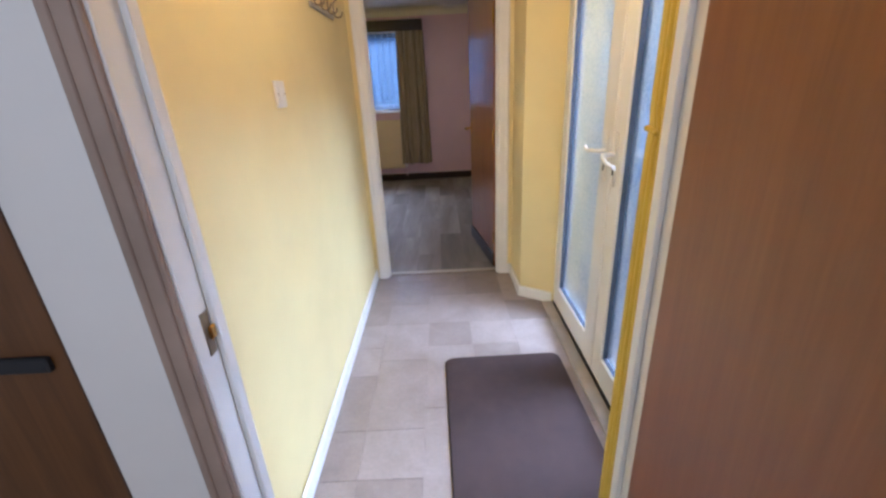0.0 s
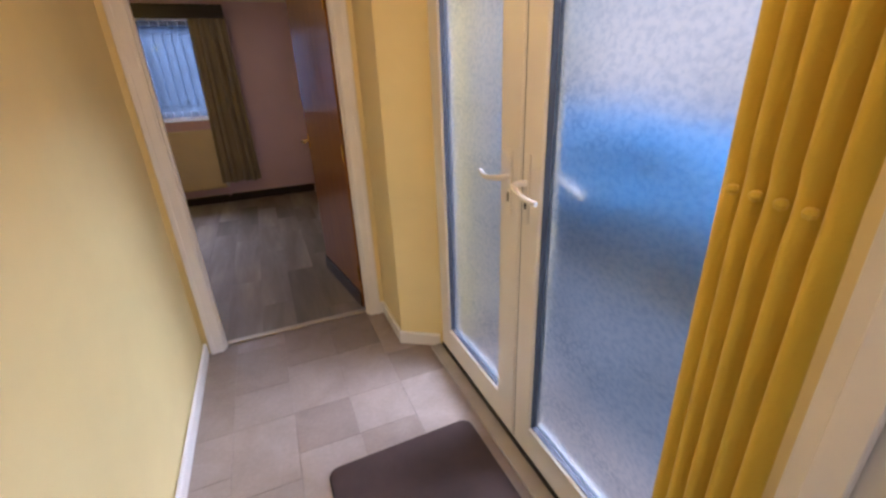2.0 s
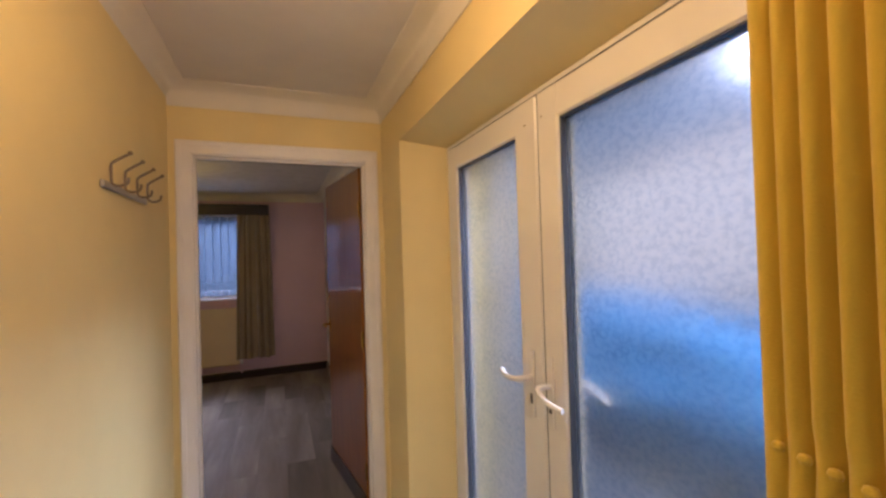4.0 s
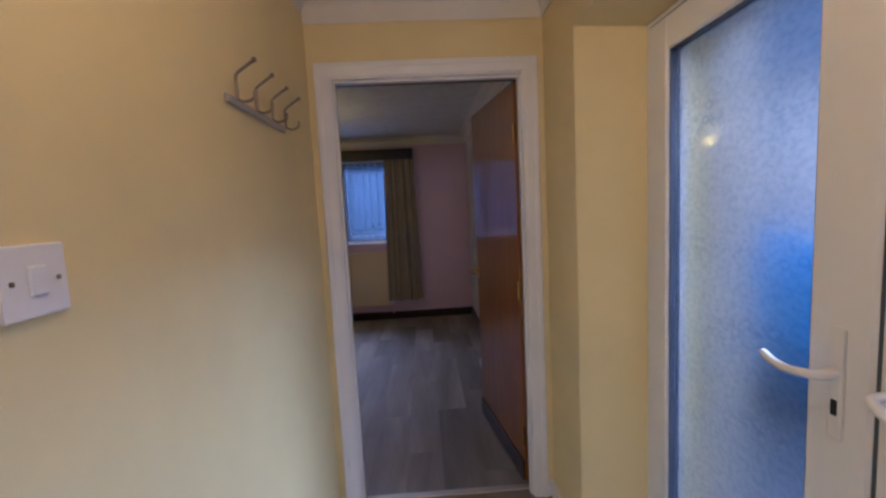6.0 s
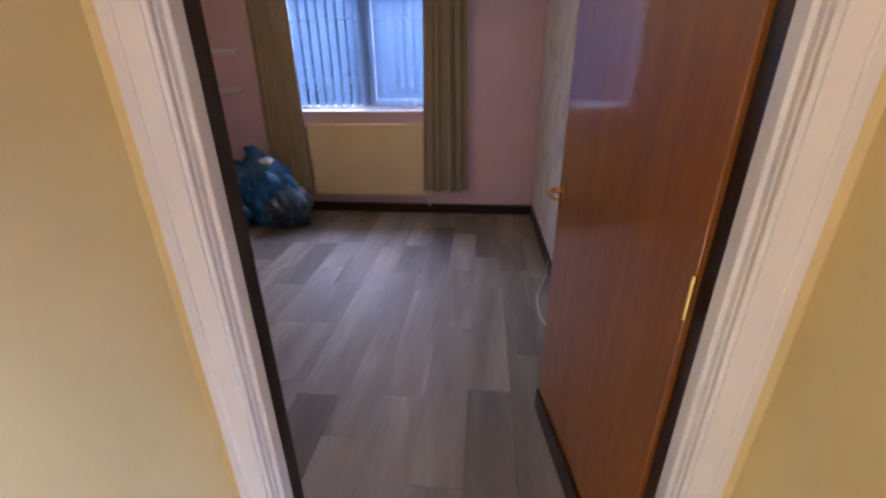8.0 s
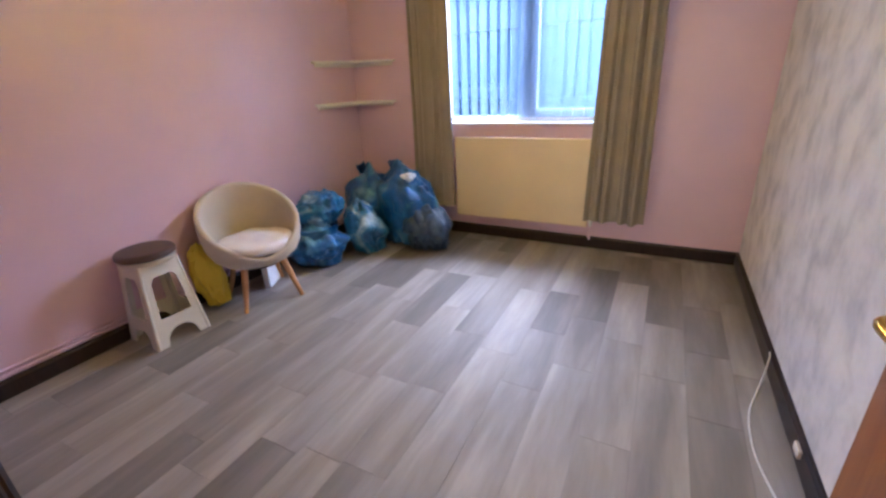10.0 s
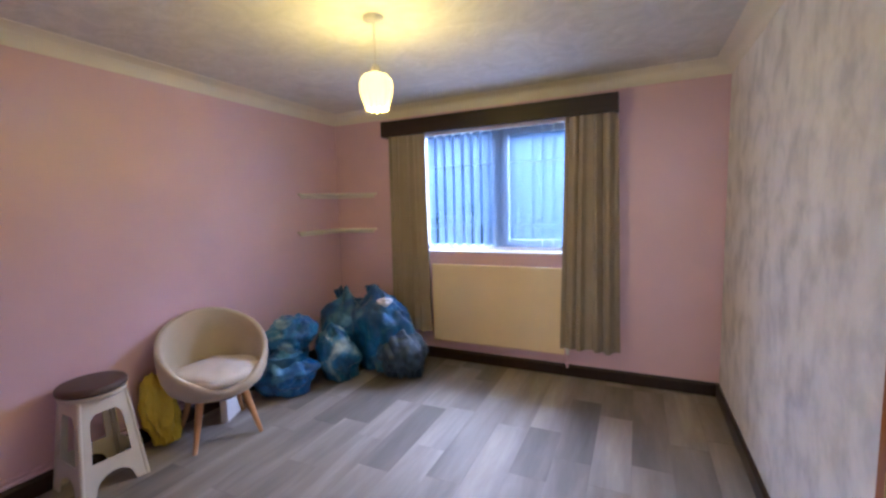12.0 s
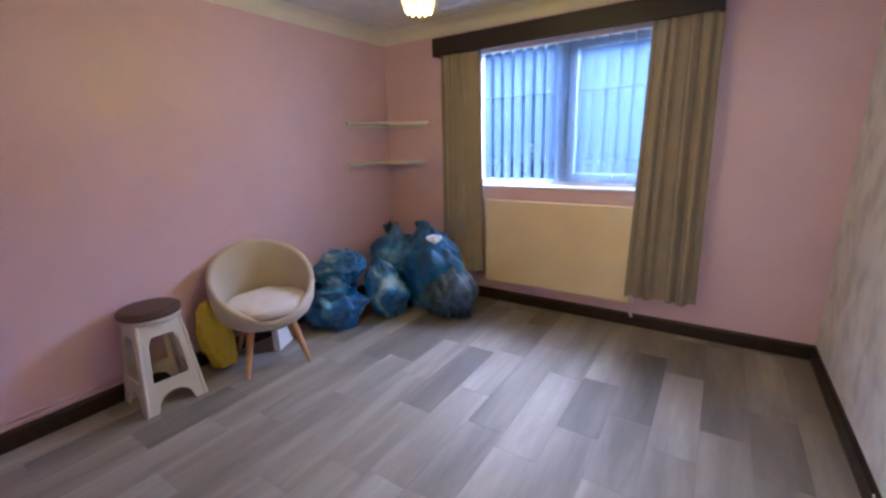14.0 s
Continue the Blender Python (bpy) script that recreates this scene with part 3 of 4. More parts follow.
part("frame", y_frame(FY0, FY1, 0.020, FZ1, 0.045, 0.0, 0.065), UPVC, fd)
MID = -1.256
for n, (ya, yb, hy, way, wl) in enumerate(((-0.552, MID + 0.004, MID + 0.062, 1, 0.122), (MID - 0.004, -1.970, MID - 0.036, -1, 0.098))):
    lf = part("leaf", y_frame(ya, yb, 0.045, 1.950, 0.098, -0.012, 0.055, 0.006, 0.135, wl), UPVC, fd)
    lo, hi = min(ya, yb) + wl, max(ya, yb) - 0.098
    part("gasket", y_frame(lo - 0.002, hi + 0.002, 0.178, 1.854, 0.006, -0.004, 0.03, 0.001), SEAL_GAP, lf, "black rubber glazing seal")
    gl = part("glass", boxes((0.016, lo, 0.178, 0.022, hi, 1.854)), FROST, lf, "misted glass with condensation")
    gl.visible_shadow = False
    part("backplate", boxes((-0.019, hy - 0.014, 0.955, -0.0115, hy + 0.014, 1.165), bev=0.005, seg=2), UPVC, lf)
    part("keyhole", boxes((-0.0205, hy - 0.006, 1.000, -0.0185, hy + 0.006, 1.030), bev=0.0008), BLACK, lf, "dark keyhole")
    droop = Vector((0, way, 0.0 if n == 0 else -0.32)).normalized()
    lever(lf, UPVC, (-0.019, hy, 1.080), droop, (-1, 0, 0), 0.115)
    lever(lf, UPVC, (0.0555, hy, 1.080), droop, (1, 0, 0), 0.125)
    ye, off = (ya, 1) if n == 0 else (yb, -1)
    # dark strips along the leaf edge put the gap's shade into colour
    seam = boxes((-0.0045, min(ye, ye + 0.004 * off), 0.05, -0.0004, max(ye, ye + 0.004 * off), 1.953), (-0.0045, min(ya, yb), 1.9505, -0.0004, max(ya, yb), 1.9540))
    part("seam_strip", seam, SEAL_GAP, lf, "dark strip drawn along the gap round the leaf")
    part("screw_cap", lathe([(0.0045, -0.001), (0.0045, 0.001), (0.0, 0.0012)], 10, (-0.0125, (MID + 0.060) if n == 0 else (MID - 0.030), 1.872)), OLDMETAL, lf, "small dark screw head")
# dark box that darkens the open gap between the leaves
part("meeting_strip", boxes((-0.006, MID - 0.0032, 0.05, 0.050, MID + 0.0032, 1.945)), SEAL_GAP, fd, "dark strip filling the gap between the two leaves")
# dark gap line below the frame, built as a black strip
part("sill", boxes((-0.005, FY1, 0.003, 0.075, FY0, 0.0195), bev=0.003), BLACK, fd, "dark strip for the gap line under the frame")
structure("trim_door_threshold", boxes((1.165, -2.02, 0.001, 1.229, -0.50, 0.016), bev=0.004), STONE_SILL, "grey threshold strip below the French doors", "threshold")
structure("wall_outside_over_doors", boxes((1.46, -2.3, 0, 1.62, FY1 - 0.002, 2.6), (1.46, FY0 + 0.002, 0, 1.62, 3.9, 2.6), (1.46, FY1, 2.0, 1.62, FY0, 2.6)), OUTWALL, "rendered outer wall", "wall")

# ---- hall things ----
rug = thing("door_mat", "dark brown pile door mat on the tiled floor", "mat", "", "", (0.832, -1.60, 0))


def round_rect(w, h, r, n=5):
    pts = []
    for cx, cy, a0 in ((w / 2 - r, h / 2 - r, 0), (-w / 2 + r, h / 2 - r, 90), (-w / 2 + r, -h / 2 + r, 180), (w / 2 - r, -h / 2 + r, 270)):
        for k in range(n + 1):
            a = radians(a0 + 90 * k / n)
            pts.append((cx + r * math.cos(a), cy + r * math.sin(a)))
    return pts


rug.rotation_euler = (0, 0, radians(1.0))
part("backing", prism(round_rect(0.600, 1.10, 0.045), 0.001, 0.007), MATEDGE, rug, "black rubber edge")
bm = prism(round_rect(0.588, 1.088, 0.042), 0.007, 0.0135)
part("tuft", bm, MATRUG, rug)

sw = thing("light_switch", "white plastic single light switch on the yellow wall", "light switch", "", "", (0.012, -1.378, 1.357))
part("faceplate", boxes((0.0005, -0.043, -0.043, 0.010, 0.043, 0.043), bev=0.003, seg=2), PLASTIC, sw)
part("rocker", boxes((0.010, -0.012, -0.018, 0.0145, 0.012, 0.018), bev=0.002), PLASTIC, sw)
for yy in (-0.030, 0.030):
    part("screw", tube([(0.0095, yy, 0), (0.0112, yy, 0)], 0.0032, 8), OLDMETAL, sw)

rail = thing("coat_rack", "wall rail with four metal wire coat hooks", "coat hooks", "", "", (0.012, -0.605, 1.716))
part("rail", boxes((0.0005, -0.215, -0.014, 0.012, 0.215, 0.008), bev=0.003), STONE_SILL, rail, "beige painted rail")
for k in range(4):
    y = -0.17 + k * 0.125
    hk = part("hook", tube(smooth_path([(0.060, y, 0.022), (0.056, y, 0.004), (0.035, y, -0.004), (0.018, y, 0.004), (0.016, y, 0.03), (0.016, y, 0.055), (0.020, y, 0.066), (0.042, y, 0.082), (0.064, y, 0.096)]), 0.0040, 8), STEEL, rail, "", True)
    part("tip", lathe([(0.0, -0.006), (0.006, -0.004), (0.0068, 0.001), (0.004, 0.006), (0.0, 0.007)], 10, (0.065, y, 0.097)), STEEL, hk)


def cloth(path, z0, z1, amp, waves, thick, steps=90, rows=14, pinch=None, flare=0.0, seed=0, sag=0.0, warp=1.0, tubes=False):
    """A pleated hanging along a plan path from p to q: folds deepen towards the hem."""
    rnd = random.Random(seed)
    p, q = Vector(path[0]), Vector(path[1])
    d = q - p
    nrm = Vector((-d.y, d.x)).normalized()
    ph = [rnd.uniform(0, 6.28) for _ in range(4)]
    bm = bmesh.new()
    fronts, backs = [], []
    for r in range(rows + 1):
        v = r / rows
        z = z1 + (z0 - z1) * v
        fr, bk = [], []
        for s in range(steps + 1):
            u = s / steps
            w = 2 * math.pi * waves * u + warp * 0.55 * math.sin(2 * math.pi * u * 2.3 + ph[0]) + 0.5 * v * math.sin(2 * math.pi * u * 1.6 + ph[1]) + (warp - 1) * 0.6 * math.sin(2 * math.pi * u * 4.1 + ph[2])
            a = amp * (0.55 + 0.45 * v) * (0.8 + 0.3 * math.sin(5.1 * u + ph[2]))
            if pinch is not None:
                a *= 1 - 0.55 * math.exp(-((z - pinch) / 0.02) ** 2)
            uu = 0.5 + (u - 0.5) * (1 + flare * v) + 0.35 / max(waves, 1) * 0.35 * math.sin(w + 1.2)
            c = p + d * uu + nrm * (a * (math.sin(w) + 0.25 * math.sin(2 * w + ph[3])) + (warp - 1) * 0.35 * a * (1.2 - v) * math.sin(2.3 * w + ph[1]))
            if tubes:
                k = abs(math.sin(math.pi * (waves * u + 0.04 * math.sin(5 * u + 2 * v))))
                a *= 1 - 0.6 * math.exp(-((z - 1.262) / 0.015) ** 2)
                c = p + d * u - nrm * (a * (2.1 * k ** 0.65 - 1.0))
            zz = z + (sag * math.sin(w * 0.5) * v)
            fr.append(bm.verts.new((c.x, c.y, zz)))
            e = c + nrm * thick
            bk.append(bm.verts.new((e.x, e.y, zz)))
        fronts.append(fr)
        backs.append(bk)
    for r in range(rows):
        for s in range(steps):
            bm.faces.new((fronts[r][s], fronts[r][s + 1], fronts[r + 1][s + 1], fronts[r + 1][s]))
            bm.faces.new((backs[r][s + 1], backs[r][s], backs[r + 1][s], backs[r + 1][s + 1]))
        for e in (0, steps):
            bm.faces.new((fronts[r][e], fronts[r + 1][e], backs[r + 1][e], backs[r][e]))
    for s in range(steps):
        for r in (0, rows):
            bm.faces.new((fronts[r][s], fronts[r][s + 1], backs[r][s + 1], backs[r][s]))
    return bm


yc = thing("door_curtain", "yellow pleated curtain drawn aside and tied", "curtain", "", "", (0, 0, 0))
part("cloth", cloth([(0.990, -1.998), (0.952, -2.136)], 0.004, 1.995, 0.0145, 5, 0.002, 180, 80, None, 0.0, 5, tubes=True), YCURTAIN, yc, "", True)
for k in range(1, 5):
    u = k / 5
    px, py = 0.990 - 0.038 * u - 0.010, -1.998 - 0.138 * u + 0.002
    part("tie_knot", lathe([(0.0, -0.006), (0.005, -0.004), (0.0065, 0.0), (0.005, 0.004), (0.0, 0.006)], 10, (px, py, 1.262)), YCURTAIN, yc)

# ---- room things ----
win = thing("window_1", "white plastic two-light window", "window", "", "structure", (0, RY1 + 0.11, 0))


def x_frame(x0, x1, z0, z1, w, y0, y1, bev=0.004):
    bm = bmesh.new()
    add_box(bm, x0, y0, z0, x0 + w, y1, z1, bev)
    add_box(bm, x1 - w, y0, z0, x1, y1, z1, bev)
    add_box(bm, x0 + w * 0.9, y0 + 0.0008, z1 - w, x1 - w * 0.9, y1 - 0.0008, z1 - 0.0005, bev)
    add_box(bm, x0 + w * 0.9, y0 + 0.0008, z0 + 0.0005, x1 - w * 0.9, y1 - 0.0008, z0 + w, bev)
    return bm


part("window_frame", x_frame(WX0, WX1, WZ0 + 0.012, WZ1, 0.05, 0.0, 0.065), UPVC, win)
part("mullion", boxes((-0.640, 0.002, WZ0 + 0.06, -0.545, 0.063, WZ1 - 0.048), bev=0.004), UPVC, win)
part("sash", x_frame(-0.546, WX1 - 0.048, WZ0 + 0.060, WZ1 - 0.048, 0.055, -0.008, 0.050), UPVC, win)
for a, b, c, d in ((WX0 + 0.045, -0.635, WZ0 + 0.055, WZ1 - 0.045), (-0.495, WX1 - 0.10, WZ0 + 0.11, WZ1 - 0.10)):
    g = part("pane", boxes((a, 0.026, c, b, 0.032, d)), CLEAR, win, "clear glass pane")
    g.visible_shadow = False
part("window_sill", boxes((WX0 + 0.001, -0.135, WZ0 + 0.001, WX1 - 0.001, 0.0, WZ0 + 0.020), bev=0.004), WHITE, win, "white painted sill board")

blind = thing("vertical_blind", "white fabric vertical blind with turned slats", "blind", "", "", (0, RY1 + 0.055, 0))
part("headrail", boxes((WX0 + 0.01, -0.02, 2.045, WX1 - 0.01, 0.02, 2.085), bev=0.003), UPVC, blind)
rnd = random.Random(3)
for k in range(17):
    x = WX0 + 0.05 + k * (WX1 - WX0 - 0.10) / 16
    a = radians((154 if k < 8 else 30) + rnd.uniform(-5, 5))
    dx, dy = 0.0445 * math.cos(a), 0.0445 * math.sin(a)
    part("slat", prism([(x - dx, -dy), (x + dx, dy), (x + dx + 0.0006, dy), (x - dx + 0.0006, -dy)], 1.045, 2.044), SLAT, blind)
    part("weight", boxes((x - dx * 0.9, -dy * 0.9 - 0.001, 1.03, x - dx * 0.9 + 0.02, -dy * 0.9 + 0.002, 1.0445)), PLASTIC, blind)

pel = thing("pelmet", "dark stained wooden pelmet above the window", "pelmet", "", "", (-0.025, 0.020, -0.015))
part("front_board", boxes((-1.572, 3.350, 2.058, 0.408, 3.370, 2.192), bev=0.003), DARKWOOD, pel)
part("end_board", boxes((-1.572, 3.3702, 2.058, -1.552, RY1 - 0.022, 2.192), bev=0.002), DARKWOOD, pel)
part("end_board", boxes((0.388, 3.3702, 2.058, 0.408, RY1 - 0.022, 2.192), bev=0.002), DARKWOOD, pel)
part("top_board", boxes((-1.55, 3.3702, 2.178, 0.386, RY1 - 0.022, 2.190)), DARKWOOD, pel)

for nm, pa, pb, fl, sd, z0 in (("left", (-1.535, 3.405), (-1.150, 3.405), 0.10, 11, 0.290), ("right", (0.035, 3.400), (0.415, 3.400), 0.20, 12, 0.275)):
    cu = thing("curtain", "taupe pleated cloth curtain hanging beside the window", "curtain", "window curtains", "", (-0.025, 0.020, -0.015))
    part("cloth", cloth([pa, pb], z0, 2.10, 0.031, 4.6, 0.003, 190, 30, None, fl, sd, 0.006, 1.7), CURTAIN, cu, "", True)
    part("heading_tape", boxes((pa[0] + 0.01, 3.428, 2.075, pb[0] - 0.01, 3.434, 2.11)), CURTAIN, cu)

rad = thing("radiator", "cream flat-panel radiator below the window", "radiator", "", "", (-0.025, 0.020, -0.015))
part("panel", boxes((-1.125, 3.410, 0.215, 0.032, 3.440, 0.915), bev=0.010, seg=3), CREAM, rad, "", True)
part("top_grille", boxes((-1.115, 3.4402, 0.890, 0.022, 3.482, 0.908), bev=0.003), CREAM, rad)
for x in (-0.95, -0.15):
    part("bracket", boxes((x - 0.02, 3.4405, 0.30, x + 0.02, RY1 - 0.021, 0.80)), CREAM, rad)
val = part("valve", lathe([(0.010, 0), (0.012, 0.02), (0.017, 0.024), (0.017, 0.055), (0.010, 0.060)], 14, (0.055, 3.435, 0.215)), PLASTIC, rad, "white plastic valve")
part("tail_pipe", tube([(0.055, 3.435, 0.105), (0.055, 3.435, 0.216)], 0.0075, 10), PINK, rad, "pink painted pipe")
pipe_b = thing("heating_pipe", "pink painted heating pipe above the skirting", "pipe", "heating pipes", "", (0, 0, 0))
part("pipe", tube(smooth_path([(0.030, 3.455, 0.095), (0.015, 3.478, 0.110), (-0.04, 3.508, 0.112), (-0.6, 3.509, 0.112), (-1.4, 3.509, 0.113), (-2.20, 3.509, 0.115)], 4), 0.0075, 10), PINK, pipe_b, "", True)
pipe_l = thing("heating_pipe", "pink painted heating pipe along the skirting", "pipe", "heating pipes", "", (0, 0, 0))
part("pipe", tube([(RX0 + 0.012, 0.12, 0.118), (RX0 + 0.012, 3.47, 0.118)], 0.0085, 10), PINK, pipe_l, "", True)
part("pipe", tube([(RX0 + 0.012, 0.12, 0.145), (RX0 + 0.012, 3.47, 0.145)], 0.0085, 10), PINK, pipe_l, "", True)

# corner shelves
for z, reach_l, reach_r in ((1.542, 0.56, 0.47), (1.200, 0.59, 0.45)):
    sh = thing("corner_shelf", "cream painted wooden corner shelf", "shelf", "corner shelves", "", (RX0, RY1, z))
    pts = [(0.001, -0.001), (0.001, -reach_l), (0.03, -reach_l)]
    for k in range(1, 9):
        a = math.pi / 2 * k / 9
        pts.append((0.03 + (reach_r - 0.06) * (1 - math.cos(a)) * 1.0 + 0.02 * math.sin(a), -reach_l + (reach_l - 0.03) * (math.sin(a) * 0.45 + 0.55 * (1 - math.cos(a)))))
    pts += [(reach_r, -0.03), (reach_r, -0.001)]
    part("board", prism(pts, 0.0, 0.018), COVING, sh)
    part("batten", boxes((0.001, -reach_l + 0.03, -0.028, 0.016, -0.002, -0.0005), bev=0.002), COVING, sh)
    part("batten", boxes((0.018, -0.016, -0.028, reach_r - 0.03, -0.001, -0.0005), bev=0.002), COVING, sh)

# pendant lamp
lamp = thing("pendant_lamp", "lit ceiling pendant with a ribbed glass tulip shade", "pendant lamp", "", "", (-0.655, 1.90, -0.018))
part("ceiling_rose", lathe([(0.050, 0.0), (0.050, -0.006), (0.040, -0.018), (0.016, -0.026), (0.004, -0.027)][::-1], 24, (0, 0, RCEIL + 0.018)), PLASTIC, lamp, "white plastic ceiling rose", True)
part("flex", tube([(0, 0, 2.10), (0, 0, RCEIL)], 0.0035, 8), PLASTIC, lamp, "white flex")
part("lampholder", lathe([(0.012, 2.072), (0.022, 2.080), (0.024, 2.098), (0.014, 2.120), (0.005, 2.126)], 18), PLASTIC, lamp, "", True)
bm = bmesh.new()
prof = [(0.024, 2.080), (0.050, 2.076), (0.070, 2.058), (0.078, 2.026), (0.076, 1.994), (0.068, 1.962), (0.058, 1.935), (0.050, 1.914)]
NR = 48
rings = []
for r, z in prof:
    rings.append([bm.verts.new(((r + 0.0045 * (k % 4 in (0, 1)) + 0.002 * math.cos(math.pi * k)) * math.cos(2 * math.pi * k / NR), (r + 0.0045 * (k % 4 in (0, 1))) * math.sin(2 * math.pi * k / NR), z - (0.012 if z < 1.92 and k % 4 in (0, 1) else 0))) for k in range(NR)])
for a, b in zip(rings, rings[1:]):
    for k in range(NR):
        bm.faces.new((a[k], a[(k + 1) % NR], b[(k + 1) % NR], b[k]))
shade = part("shade", bm, SHADE, lamp, "glowing ribbed glass shade", True)
shade.visible_shadow = False
hl = thing("hall_lamp", "plain white ceiling lampholder with a lit bulb", "ceiling lamp", "", "", (0.52, -1.62, 0))
part("ceiling_rose", lathe([(0.004, -0.027), (0.016, -0.026), (0.040, -0.018), (0.050, -0.006), (0.050, 0.0)], 24, (0, 0, HCEIL)), PLASTIC, hl, "", True)
part("lampholder", lathe([(0.016, 2.235), (0.020, 2.25), (0.018, 2.29), (0.008, 2.30)], 16), PLASTIC, hl, "", True)


# tub chair
def tub_shell(n=56):
    bm = bmesh.new()
    cols = []
    for k in range(n):
        a = 2 * math.pi * k / n                       # 0: back, pi: front
        back = math.cos(a / 2 if a <= math.pi else (2 * math.pi - a) / 2)
        rim = 0.362 + 0.398 * back ** 1.5
        dx, dy = math.sin(a), math.cos(a)
        prof = []
        for z, r in ((0.262, 0.0), (0.262, 0.15), (0.285, 0.215), (0.33, 0.268), (0.39, 0.298), (0.46, 0.312), (0.55, 0.318), (0.64, 0.314), (0.70, 0.306), (0.76, 0.296)):
            if z < rim - 0.02:
                prof.append((r, z))
        rr = np.interp(rim - 0.018, [0.33, 0.39, 0.46, 0.55, 0.64, 0.70, 0.76], [0.268, 0.298, 0.312, 0.318, 0.314, 0.306, 0.296])
        while len(prof) < 10:
            prof.append((rr, rim - 0.018))
        prof += [(rr - 0.004, rim - 0.006), (rr - 0.018, rim), (rr - 0.032, rim - 0.007), (rr - 0.037, rim - 0.020)]
        for f in (0.66, 0.33):
            z = 0.36 + (rim - 0.02 - 0.36) * f
            prof.append((np.interp(z, [0.33, 0.39, 0.46, 0.55, 0.64, 0.70, 0.76], [0.268, 0.298, 0.312, 0.318, 0.314, 0.306, 0.296]) - 0.042, z))
        prof += [(0.245, 0.355), (0.12, 0.345), (0.0, 0.345)]
        cols.append([bm.verts.new((r * dx, r * dy + 0.10 * max(0, z - 0.36) * 0.5, z)) for r, z in prof])
    m = len(cols[0])
    for k in range(n):
        a, b = cols[k], cols[(k + 1) % n]
        for j in range(m - 1):
            bm.faces.new((a[j], b[j], b[j + 1], a[j + 1]))
    bmesh.ops.remove_doubles(bm, verts=bm.verts, dist=1e-5)
    bmesh.ops.dissolve_degenerate(bm, edges=bm.edges, dist=1e-5)
    return bm


chair = thing("tub_chair", "beige felt tub chair with splayed wooden legs", "chair", "", "", (-1.916, 1.829, 0))
chair.rotation_euler = (0, 0, radians(66))
part("shell", tub_shell(), CHAIRCLOTH, chair, "", True)
bm = bmesh.new()
bmesh.ops.create_uvsphere(bm, u_segments=40, v_segments=20, radius=1.0)
for w in bm.verts:
    x, y, z = w.co
    k = max(abs(z), 0.0) ** 0.6 * (1 if z > 0 else -1)
    puff = 1 + 0.03 * noise.noise((x * 2, y * 2, z))
    w.co = (x * 0.245 * puff, y * 0.245 * puff - 0.035, 0.404 + k * 0.052 + (0.012 * noise.noise((x * 3, y * 3, 5)) if z > 0 else 0))
part("cushion", bm, CUSHION, chair, "off-white seat cushion", True)
for sx in (-1, 1):
    for sy in (-1, 1):
        top = Vector((sx * 0.125, sy * 0.125, 0.275))
        foot = Vector((sx * 0.188, sy * 0.205, 0.0))
        part("leg", tube([foot, foot.lerp(top, 0.5), top], 0.0125, 12, 0.024), LEGWOOD, chair, "", True)
part("underframe", lathe([(0.02, 0.252), (0.155, 0.252), (0.165, 0.262), (0.02, 0.2625)], 24), BLACK, chair)

# stool
stool = thing("stool", "off-white plastic stool with a round brown seat", "stool", "", "", (-2.053, 1.230, 0))
stool.rotation_euler = (0, 0, radians(-3))
part("seat", lathe([(0.02, 0.512), (0.140, 0.512), (0.150, 0.520), (0.150, 0.540), (0.143, 0.549), (0.125, 0.5515), (0.02, 0.550)], 40), SEATBROWN, stool, "brown textured plastic seat", True)
part("collar", lathe([(0.02, 0.486), (0.137, 0.486), (0.144, 0.492), (0.146, 0.511), (0.02, 0.5115)], 40), STOOLPLASTIC, stool, "", True)
BW, TW, SH = 0.150, 0.105, 0.492      # half widths below and above, height of a side


def half(z):
    return BW + (TW - BW) * z / SH


def side_panel():
    edge = [(-half(0), 0), (-half(0) + 0.056, 0)]
    for k in range(9):
        a = math.pi * (1 - k / 8)
        edge.append((0.086 * math.cos(a), 0.020 + 0.080 * math.sin(a)))
    edge += [(half(0) - 0.056, 0), (half(0), 0), (half(SH), SH), (-half(SH), SH)]
    hole = []
    for x, z in ((-half(0.17) + 0.048, 0.17), (half(0.17) - 0.048, 0.17), (half(0.38) - 0.044, 0.38), (half(0.41) - 0.066, 0.415), (-half(0.41) + 0.066, 0.415), (-half(0.38) + 0.044, 0.38)):
        hole.append((x, z))
    return plate([edge, hole], 0.005)


tilt = math.atan2(BW - TW, SH)
for k in range(4):
    bm = side_panel()
    bm.transform(Matrix.Rotation(k * math.pi / 2, 4, "Z") @ Matrix.Translation((0, -BW, 0)) @ Matrix.Rotation(math.pi / 2 - tilt, 4, "X"))
    part("leg_panel", bm, STOOLPLASTIC, stool)
for sx in (-1, 1):
    for sy in (-1, 1):
        part("corner_leg", tube([(sx * (BW - 0.004), sy * (BW - 0.004), 0.0), (sx * (TW - 0.003), sy * (TW - 0.003), SH - 0.005)], 0.012, 8, 0.010), STOOLPLASTIC, stool, "", True)


